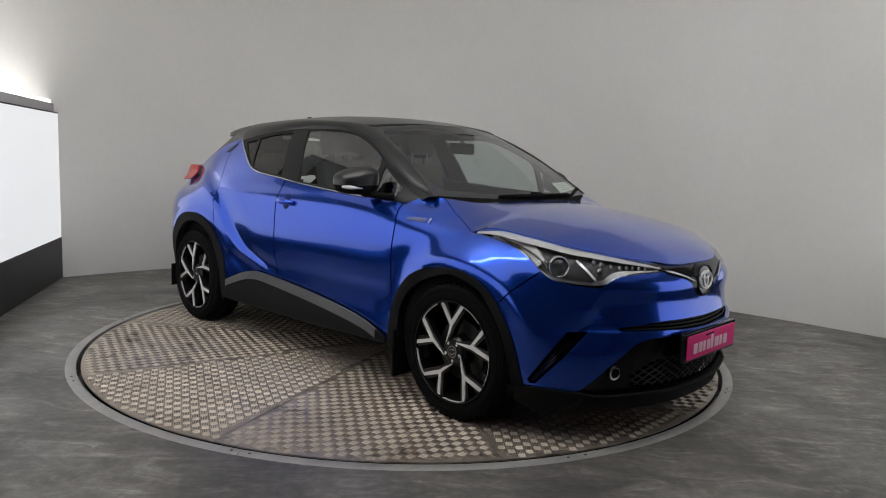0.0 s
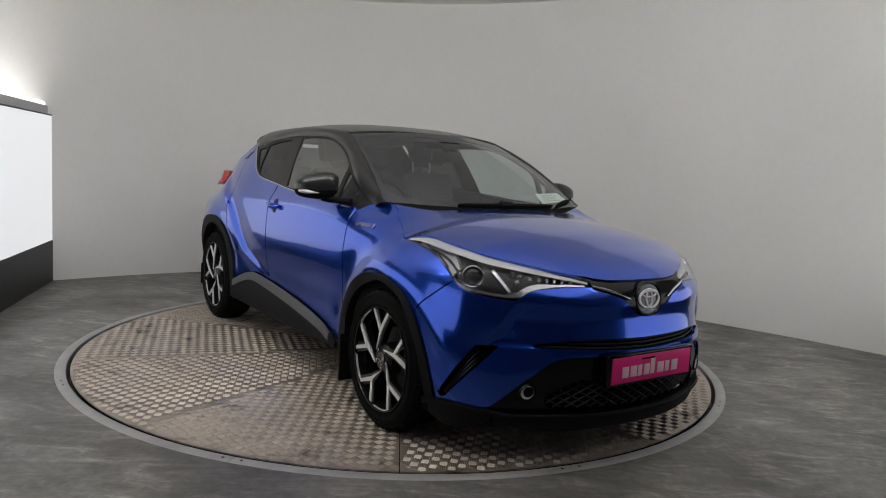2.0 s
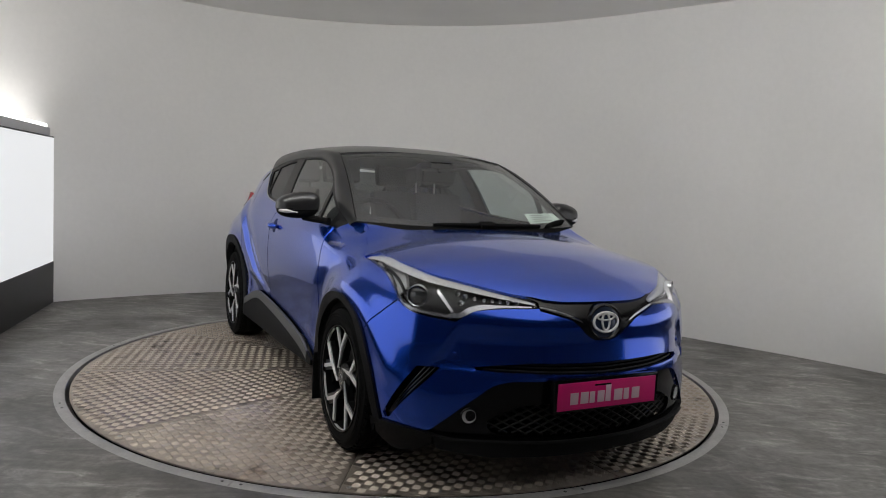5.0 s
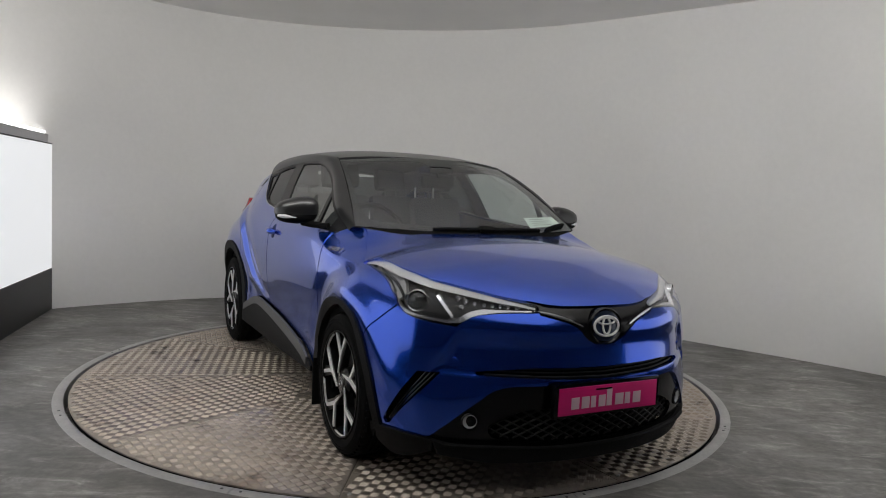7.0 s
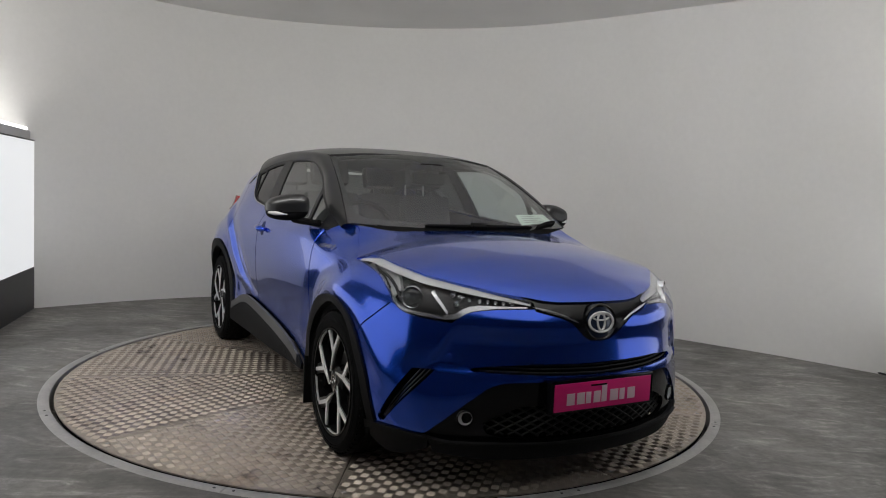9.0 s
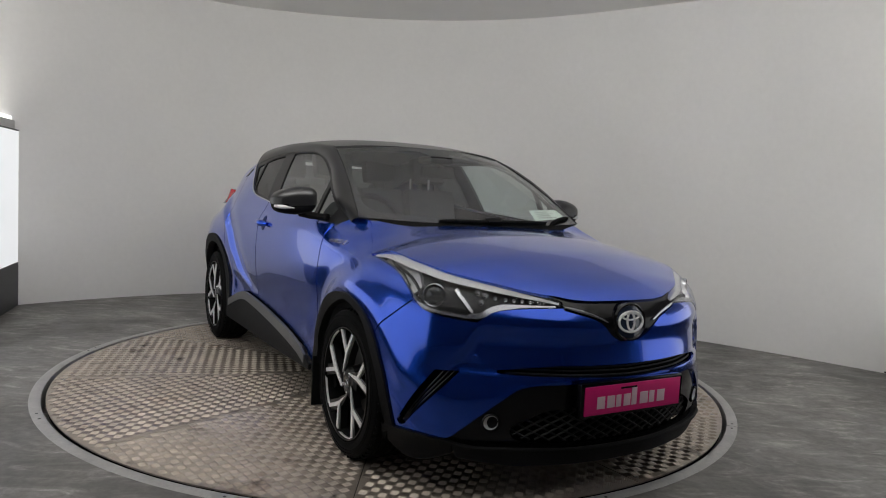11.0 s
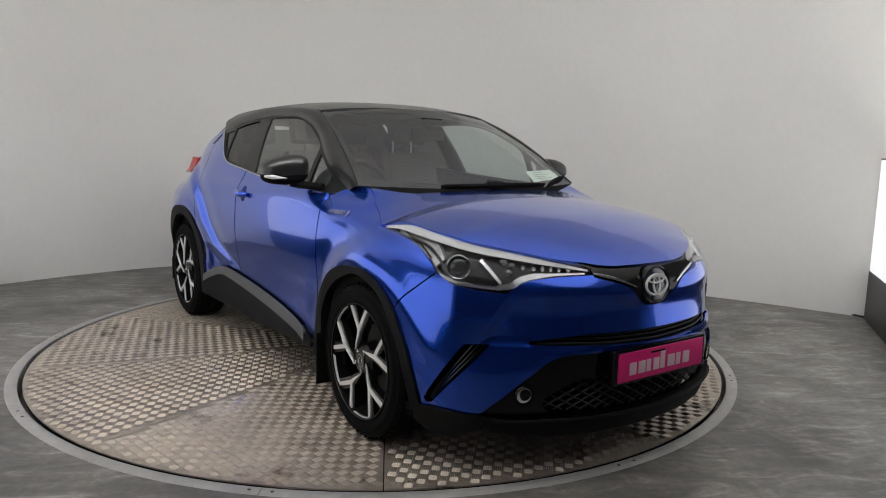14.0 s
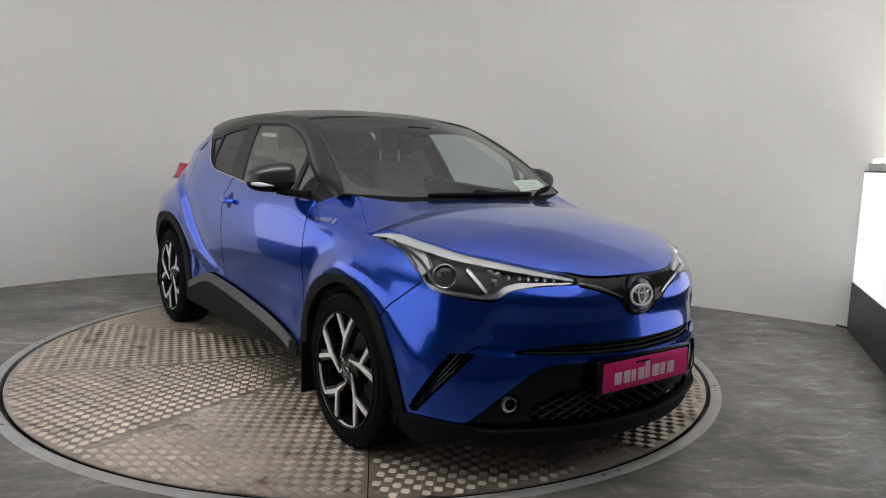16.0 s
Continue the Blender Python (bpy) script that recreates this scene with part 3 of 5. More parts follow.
def panel_mesh(name, outline, f, mat, holes=(), step=.03, gap=.002, deep=.014, roll=.003, mirror=False):
    """A sheet over an outline, laid on the surface f(a, b, out), with its edges folded in."""
    from mathutils.geometry import delaunay_2d_cdt
    rings = [shrunk(dense(outline, step), gap)] + [shrunk(dense(h, step), -gap) for h in holes]
    pts = np.concatenate(rings)
    edges, base = [], 0
    for r in rings:
        edges += [(base + k, base + (k + 1) % len(r)) for k in range(len(r))]
        base += len(r)
    lo, hi = rings[0].min(0), rings[0].max(0)
    g = np.stack(np.meshgrid(np.arange(lo[0], hi[0], step), np.arange(lo[1], hi[1], step), indexing="ij"), -1).reshape(-1, 2)
    g = g + np.array([.37, .21]) * step * .3
    ok = inside(rings[0], g)
    for h in rings[1:]:
        ok &= ~inside(h, g)
    g = g[ok]
    if len(g):
        near = np.min(np.linalg.norm(g[:, None] - pts[None], axis=2), axis=1)
        g = g[near > step * .45]
    everything = np.concatenate([pts, g])
    v, _, faces, *_ = delaunay_2d_cdt([Vector(p) for p in everything], edges, [], 0, 1e-7)
    v = np.array([tuple(p) for p in v])
    tri = np.array([f3 for f3 in faces])
    mid = v[tri].mean(1)
    keep = inside(rings[0], mid)
    for h in rings[1:]:
        keep &= ~inside(h, mid)
    tri = tri[keep]
    count = {}
    for t3 in tri:
        for a, b in ((t3[0], t3[1]), (t3[1], t3[2]), (t3[2], t3[0])):
            count.setdefault((min(a, b), max(a, b)), []).append((a, b))
    border = [e[0] for e in count.values() if len(e) == 1]
    flip = SKIN_MIRROR if mirror else np.array([1, 1, 1])
    top = f(v[:, 0], v[:, 1], 0.0) * flip
    ids = sorted({a for e in border for a in e})
    low = {a: len(v) + k for k, a in enumerate(ids)}
    deep_id = {a: len(v) + len(ids) + k for k, a in enumerate(ids)}
    edge_pts = v[ids]
    # the fold leans out over the joint by a hair, then drops
    out1 = f(edge_pts[:, 0], edge_pts[:, 1], -roll) * flip
    out2 = f(edge_pts[:, 0], edge_pts[:, 1], -deep) * flip
    verts = np.concatenate([top, out1, out2])
    allf = [tuple(t3) for t3 in tri]
    for a, b in border:
        allf.append((b, a, low[a], low[b]))
        allf.append((low[b], low[a], deep_id[a], deep_id[b]))
    t3 = tri[: min(len(tri), 400)]
    face_n = np.cross(top[t3[:, 1]] - top[t3[:, 0]], top[t3[:, 2]] - top[t3[:, 0]])
    away = (f(v[:, 0], v[:, 1], .01) * flip - top)[t3[:, 0]]
    if (face_n * away).sum() < 0:
        allf = [q[::-1] for q in allf]
    me = mesh_of(name, verts, allf, mat)
    me.set_sharp_from_angle(angle=radians(50))
    return me


def pair(name, outline, f, mat, parent, label="", **more):
    """The same panel on both sides of the car; returns the two objects."""
    return [part(name, panel_mesh(name, outline, f, mat, mirror=m, **more), mat, parent, label) for m in (False, True)]


def on_skin(lift=0.0):
    return lambda s, z, out: skin(s, z, out + lift)


def across_skin(lift=0.0):
    return lambda s, z, out: wide_skin(s, z, out + lift)


def across(path):
    """A path from the middle line and back to it, closed by its mirror image."""
    path = [tuple(p) for p in path]
    return path + [(-s, z) for s, z in path[::-1] if s > 1e-6]


def on_bonnet(lift=0.0):
    def f(x, y, out):
        e = 1e-3
        p = np.stack([x, y, bonnet_at(x, y)], -1)
        nx, ny = -(bonnet_at(x + e, y) - p[:, 2]) / e, -(bonnet_at(x, y + e) - p[:, 2]) / e
        n = np.stack([nx, ny, np.ones_like(nx)], -1)
        return p + n / np.linalg.norm(n, axis=1)[:, None] * (out + lift)
    return f


def on_roof(lift=0.0):
    return lambda x, y, out: np.stack([x, y, roof_at(x, y) + out + lift], -1)


def on_screen(lift=0.0):
    return lambda u, v, out: screen_at(u, v, out + lift)


# lines shared by neighbouring panels, as (running length, height) on the skin
ARCH_FRONT = run([(1.875, .27), (1.86, .42), (1.81, .55), (1.70, .668), (1.53, .728), (1.36, .744), (1.222, .702), (1.108, .601), (1.022, .415), (.988, .255)])
ARCH_FRONT_IN = run([(1.80, .22), (1.79, .42), (1.734, .555), (1.65, .63), (1.547, .676), (1.379, .715), (1.252, .685), (1.144, .583), (1.072, .433), (1.035, .22)])
ARCH_REAR = run([(3.575, .30), (3.60, .42), (3.667, .576), (3.787, .744), (3.90, .79), (3.99, .803), (4.10, .795), (4.196, .762), (4.30, .68), (4.39, .55), (4.45, .34)])
ARCH_REAR_IN = run([(3.635, .24), (3.66, .40), (3.71, .51), (3.805, .672), (3.915, .732), (4.00, .745), (4.10, .725), (4.22, .65), (4.32, .53), (4.39, .30)])
LAMP_TOP = run([(1.367, .916), (1.27, .938), (1.02, .916), (.777, .880), (.572, .851), (.373, .824), (.318, .806)])
LAMP_LOW = run([(.318, .786), (.458, .782), (.578, .771), (.626, .756), (.674, .720)], 6) + run([(.674, .720), (.759, .726), (.879, .749), (.933, .777), (.987, .819), (1.102, .875), (1.264, .906), (1.367, .916)])
TRIM_LOW = run([(0, .652), (.045, .656), (.095, .680), (.135, .716), (.175, .742), (.22, .756), (.318, .778)])
BELT = run([(1.90, 1.022), (2.2, 1.036), (2.481, 1.051), (2.8, 1.074), (3.004, 1.094), (3.30, 1.122), (3.40, 1.145), (3.47, 1.18), (3.56, 1.24), (3.70, 1.332)])
FRAME_TOP = run([(3.70, 1.332), (3.522, 1.366), (3.354, 1.388), (3.107, 1.411), (2.956, 1.417), (2.631, 1.413), (2.384, 1.372), (2.21, 1.302), (2.05, 1.20), (1.90, 1.10), (1.80, 1.035)])
SILL_TOP = run([(1.875, .300), (1.97, .335), (2.077, .366), (2.505, .425), (2.968, .464), (3.18, .474), (3.305, .459), (3.45, .412), (3.594, .355)])


def build_body(car):
    # front wings
    outline = [(1.122, .616)] + [p for p in ARCH_FRONT if 1.125 < p[0] < 1.861][::-1]
    outline = outline + run([(1.862, .42), (1.876, .594), (1.868, .751), (1.852, .90), (1.880, 1.018)]) + [(1.81, 1.050), (1.75, 1.062), (1.70, 1.057)] + run([(1.70, 1.057), (1.65, 1.036), (1.60, 1.010), (1.50, .965), (1.40, .928), (1.372, .916)]) \
        + [p for p in LAMP_LOW[::-1] if p[0] > .946] + [(.943, .783), (1.001, .736), (1.06, .685)]
    wings = pair("front_wing", outline, on_skin(), PAINT, car, "blue metallic front wing", step=.018)
    # front doors
    outline = run([(1.884, 1.008), (1.856, .90), (1.872, .751), (1.880, .594), (1.868, .42), (1.876, .285)]) + [p for p in SILL_TOP if 1.88 < p[0] < 2.96] \
        + run([(2.968, .464), (2.992, .60), (2.978, .80), (2.974, .99), (2.964, 1.088)]) + [p for p in BELT[::-1] if 1.93 < p[0] < 2.95] + [(1.90, 1.020)]
    doors = pair("front_door", outline, on_skin(), PAINT, car, "blue metallic front door", step=.018)
    # rear door
    outline = [(2.972, 1.090), (2.980, .99), (2.984, .80), (2.998, .60), (2.974, .464)] + [p for p in SILL_TOP if 2.98 < p[0] < 3.58] + [p for p in ARCH_REAR if p[0] < 3.69 and p[1] > .36]
    outline += run([(3.70, .63), (3.715, .80), (3.735, .95), (3.77, 1.10), (3.80, 1.20), (3.79, 1.28), (3.72, 1.334)]) + [p for p in BELT[::-1] if p[0] > 2.98]
    rear_doors = pair("rear_door", outline, on_skin(), PAINT, car, "blue metallic rear door", step=.018)
    # rear quarters
    outline = run([(3.722, 1.337), (3.792, 1.28), (3.802, 1.20), (3.772, 1.10), (3.737, .95), (3.717, .80), (3.703, .64)]) + [p for p in ARCH_REAR if p[0] > 3.71] \
        + [(4.70, .32), (4.85, .45), (4.85, .95)] + run([(4.72, 1.04), (4.5, 1.11), (4.30, 1.17), (4.1, 1.235), (3.9, 1.305), (3.74, 1.345)])
    pair("rear_quarter", outline, on_skin(), PAINT, car, "blue metallic flared rear quarter", step=.018)
    outline = [(4.86, .30), (FINE[-1], .30), (FINE[-1], 1.02), (4.86, 1.02)]
    pair("tailgate", outline, on_skin(), PAINT, car)
    # nose
    top = TRIM_LOW + [p for p in LAMP_LOW if p[0] < .938] + [(.940, .781), (.999, .734), (1.058, .683), (1.120, .614)]
    outline = top + [p for p in ARCH_FRONT if p[0] < 1.115] + run([(.981, .262), (.891, .268), (.771, .262), (.70, .31), (.62, .38), (.56, .43), (.50, .475), (.42, .494), (.307, .498), (.15, .502), (0, .503)])
    blade = [(.728, .528), (.815, .526), (.968, .296), (.955, .280), (.930, .288)]
    slot_ring = across([(0, .562), (.072, .563), (.337, .567), (.50, .553), (.585, .541), (.585, .533), (.50, .530), (.337, .529), (.072, .518), (0, .517)])
    bumper = part("front_bumper", panel_mesh("front_bumper", across(outline), across_skin(), PAINT, holes=[slot_ring, blade, [(-s, z) for s, z in blade]], step=.017, gap=.0012), PAINT, car, "blue metallic front bumper")
    # behind the openings
    part("slot_grille", panel_mesh("slot_grille", across([(0, .58), (.62, .56), (.62, .51), (0, .50)]), across_skin(-.045), DARK), DARK, bumper, "black slot grille")
    for z in (.527, .541, .554):
        bm = tube(bmesh.new(), [wide_skin(s, z - .004 + .01 * min(1, abs(s) / .4), -.02) for s in np.linspace(-.555, .555, 31)], .0035, 6)
        part("slat", bm, GRILLE, bumper)
    for m in (False, True):
        b = bumper
        part("air_blade", panel_mesh("air_blade", [(.70, .54), (.83, .54), (.99, .29), (.95, .27), (.915, .28)], on_skin(-.04), DARK, mirror=m), DARK, b, "black side air blade")
        for k in range(3):
            f = .25 + .22 * k
            a, e = np.array((.728 + .087 * f, .524)), np.array((.934 + .03 * f, .292))
            bm = tube(bmesh.new(), [skin(*(a + (e - a) * t), -.022) * (SKIN_MIRROR if m else 1) for t in np.linspace(0, 1, 8)], .004, 6)
            part("slat", bm, PIANO, b)
        # parking sensor
        bm = lathe(bmesh.new(), [(.0005, .004), (.008, .004), (.0095, .002), (.0105, -.004)], 20, "y")
        ob = part("sensor", bm, PAINT, b)
        q = skin(.675, .585, .0) * (SKIN_MIRROR if m else 1)
        n = Vector(skin(.675, .585, .1) - skin(.675, .585, 0))
        n.y *= -1 if m else 1
        ob.matrix_basis = Matrix.Translation(q) @ n.normalized().to_track_quat("Y", "Z").to_matrix().to_4x4()
    # gloss black band that joins the headlamps under the bonnet
    outline = run([(0, .812), (.15, .812), (.25, .815), (.318, .822), (.372, .838)]) + [(.373, .824), (.318, .806), (.318, .780)] + TRIM_LOW[::-1]
    part("grille_band", panel_mesh("grille_band", across(outline), across_skin(-.004), PIANO, step=.02, gap=.001), PIANO, car, "gloss black upper grille band")
    for m in (False, True):
        bm = tube(bmesh.new(), [skin(s, z, .004) * (SKIN_MIRROR if m else 1) for s, z in run([(.318, .790), (.25, .776), (.18, .757), (.125, .735)])], [.0025, .004, .005, .006, .006, .0065, .006, .006, .0055, .005, .005, .005, .004, .004, .003][:len(run([(.318, .790), (.25, .776), (.18, .757), (.125, .735)]))], 8)
        part("chrome_trim", bm, CHROME, car, "satin chrome strip to the badge")
    # bonnet
    rear = run([(1.70, 1.057), (1.65, 1.036), (1.60, 1.010), (1.50, .965), (1.40, .928), (1.372, .916)])
    side_line = [skin(u, v) for u, v in rear + [q for q in LAMP_TOP if .38 < q[0] < 1.36]]
    edge = [(p[0], -p[1]) for p in side_line] + run([(2.050, .325), (2.085, .25), (2.104, .16), (2.110, .06)])
    edge = edge + [(x, -y) for x, y in edge[::-1]]
    back = [(1.115, -.45), (1.15, -.2), (1.157, 0), (1.15, .2), (1.115, .45)]
    bonnet = part("bonnet", panel_mesh("bonnet", [(x, y) for x, y in edge] + back, on_bonnet(.001), PAINT, step=.03, gap=.0035), PAINT, car, "blue metallic bonnet")
    # sills, arches, lower lip
    outline = SILL_TOP + [(3.60, .24), (3.3, .235), (2.5, .245), (1.88, .268)]
    pair("sill_cladding", outline, on_skin(.024), CLAD, car, "dark grey plastic sill cladding")
    # Light on the cladding's upward facet, put into a paler strip.
    low = [(s, z - .045 - .012 * math.sin((s - 1.9) * 1.8)) for s, z in SILL_TOP if 1.93 < s < 3.56]
    for m in (False, True):
        hi_line = [p for p in SILL_TOP if 1.93 < p[0] < 3.56]
        part("sill_lit_strip", panel_mesh("sill_lit_strip", hi_line + low[::-1], on_skin(.029), SILL_LIT, gap=.0, mirror=m), SILL_LIT, car, "paler grey strip for the light on the sill's top facet")
    pair("wheel_arch_trim", ARCH_FRONT + ARCH_FRONT_IN[::-1], on_skin(.010), CLAD, car, "dark grey plastic wheel arch trim", gap=.0, deep=.05, step=.022)
    pair("wheel_arch_trim", ARCH_REAR + ARCH_REAR_IN[::-1], on_skin(.010), CLAD, car, "dark grey plastic wheel arch trim", gap=.0, deep=.05, step=.022)
    outline = run([(0, .226), (.3, .230), (.476, .236), (.60, .236), (.70, .246), (.735, .252)]) + [(.72, .19), (.5, .165), (0, .160)]
    part("front_lip", panel_mesh("front_lip", across(outline), across_skin(.012), CLAD, deep=.06, gap=0), CLAD, car, "black plastic front lip")
    outline = run([(.735, .254), (.771, .258), (.891, .266), (.981, .260), (1.095, .252)]) + run([(1.07, .21), (1.00, .165), (.93, .145), (.86, .155), (.74, .205)])
    pair("lip_corner", outline, on_skin(.012), CLAD, car, "dark grey plastic bumper corner", deep=.05, gap=0)
    bm = tube(bmesh.new(), [wide_skin(np.array(s), np.array(.229 + .012 * min(1, abs(s) / .5) ** 2), .012) for s in np.linspace(-.70, .70, 51)], .008, 8)
    part("lip_edge", bm, CLAD, car, "grey edge of the lower grille")
    # lower grille
    outline = run([(0, .503), (.15, .502), (.307, .498), (.42, .494), (.50, .475), (.56, .43), (.62, .38), (.70, .31), (.771, .262)]) + [(.75, .243), (.60, .232), (.3, .228), (0, .222)]
    mesh_hole = across(run([(0, .40), (.20, .40), (.36, .392), (.46, .36), (.525, .315), (.515, .283), (.44, .262), (.2, .250), (0, .246)]))
    g = part("lower_grille", panel_mesh("lower_grille", across(outline), across_skin(-.014), PIANO, holes=[mesh_hole], gap=0), PIANO, car, "black lower grille surround")
    part("grille_back", panel_mesh("grille_back", across([(0, .46), (.60, .46), (.60, .14), (0, .14)]), across_skin(-.075), DARK, gap=0), DARK, g)
    bm = bmesh.new()
    poly = np.array(mesh_hole)
    for slope in (1, -1):
        for c in np.arange(-1.2, 1.2, .072):
            line = []
            for t in np.linspace(-.55, .55, 111):
                p = (t, .35 + slope * (t - c) * .5)
                if inside(poly, np.array([p]))[0]:
                    line.append(wide_skin(np.array(p[0]), np.array(p[1]), -.034))
            if len(line) > 2:
                tube(bm, line, .0052, 4)
    tagged(part("grille_mesh", bm, GRILLE, g, "black diamond grille mesh"), kind="stuff")
    for m in (False, True):
        # fog lamp
        q = skin(.597, .341, -.012) * (SKIN_MIRROR if m else 1)
        n = Vector((.93, .37 if m else -.37, -.02)).normalized()
        at = Matrix.Translation(q) @ n.to_track_quat("Y", "Z").to_matrix().to_4x4()
        lamp = part("fog_lamp", lathe(bmesh.new(), [(.052, -.03), (.052, .006), (.047, .012), (.041, .010), (.039, -.006), (.03, -.022), (.001, -.028)], 28, "y"), PIANO, car, "round fog lamp")
        lamp.matrix_basis = at @ Matrix.Scale(.72, 4)
        part("reflector", lathe(bmesh.new(), [(.040, .004), (.030, -.004), (.012, -.008), (.001, -.008)], 28, "y"), FOG_SILVER, lamp)
        part("lens", lathe(bmesh.new(), [(.041, .008), (.036, .013), (.02, .018), (.001, .019)], 28, "y"), LENS, lamp).visible_shadow = False
    # numberplate on its holder; the word on it is plain shapes
    holder = part("plate_holder", box(bmesh.new(), 2.185, 2.214, -.285, .235 + .03, .375, .512, .008), PIANO, car, "black plate holder")
    plate = part("number_plate", box(bmesh.new(), 2.214, 2.219, -.268, .248, .387, .499, .001), PINK, car, "pink dealer plate with pale lettering shapes")
    # eight plain pale blocks stand for the word
    for k, (y, wide, z1) in enumerate(((-.207, .040, .458), (-.155, .040, .458), (-.108, .026, .458), (-.068, .036, .458), (-.026, .028, .480), (.020, .044, .458), (.072, .028, .458), (.116, .042, .458))):
        bm = box(bmesh.new(), 2.219, 2.2205, y, y + wide, .410, z1, .0006)
        part("plate_shape", bm, WHITE_INK, plate)
    part("plate_bar", box(bmesh.new(), 2.219, 2.2203, -.085, .0, .480, .487), DARK, plate)
    # round badge
    at = Matrix.Translation((2.147, 0, .730)) @ Vector((1, 0, .12)).normalized().to_track_quat("Y", "Z").to_matrix().to_4x4()
    badge = part("front_badge", lathe(bmesh.new(), [(.078, -.03), (.078, .006), (.072, .012), (.068, .008), (.066, .006), (.001, .010)], 48, "y"), PIANO, car, "round front badge with pale rings")
    badge.matrix_basis = at @ Matrix.Diagonal((1.14, 1, 1, 1))
    face = part("badge_face", lathe(bmesh.new(), [(.065, .0065), (.04, .010), (.001, .012)], 40, "y"), BADGE_BLUE, badge, "deep blue badge face")

    def oval(rx, rz, cz, r):
        return tube(bmesh.new(), [(rx * math.cos(a), .0125, cz + rz * math.sin(a)) for a in np.linspace(0, 2 * math.pi, 37)], r, 6)
    part("badge_ring", oval(.056, .041, 0, .0052), WHITE_BADGE, badge)
    part("badge_ring", oval(.017, .036, .002, .0045), WHITE_BADGE, badge)
    part("badge_ring", oval(.038, .013, .021, .0042), WHITE_BADGE, badge)
    # under and inside: dark tub, arch liners, floor
    bm = box(bmesh.new(), -1.98, 1.02, -.60, .60, .19, .90, .03)
    part("underbody", bm, DARK, car)
    part("engine_bay", box(bmesh.new(), 1.0, 1.98, -.50, .50, .20, .72, .03), DARK, car)
    part("rear_floor", box(bmesh.new(), -2.0, -1.72, -.68, .68, .25, .9, .03), DARK, car)
    for x in (1.32, -1.32):
        for y in (-1, 1):
            bm = lathe(bmesh.new(), [(.385, -.13), (.385, .13), (.20, .14)], 40, "y")
            if y < 0:
                bmesh.ops.scale(bm, vec=(1, -1, 1), verts=bm.verts)
            bmesh.ops.translate(bm, vec=(x, -y * -.70, .36), verts=bm.verts)
            bmesh.ops.delete(bm, geom=[v for v in bm.verts if v.co.z < .18], context="VERTS")
            part("arch_liner", bm, DARK, car)
    for m in (False, True):
        part("door_lining", panel_mesh("door_lining", [(1.92, .35), (3.5, .5), (3.5, 1.12), (2.9, 1.075), (1.92, 1.02)], on_skin(-.05), FABRIC, gap=0, mirror=m), FABRIC, car)
        for x, d, low in ((.90, 0, .11), (-1.75, .02, .19)):
            y = -.80 + d
            bm = box(bmesh.new(), x - .006, x + .006, y - .075, y + .09, low, .36, .004)
            if m:
                bmesh.ops.scale(bm, vec=(1, -1, 1), verts=bm.verts)
            part("mud_flap", bm, DARK, car, "black mud flap")
    return doors


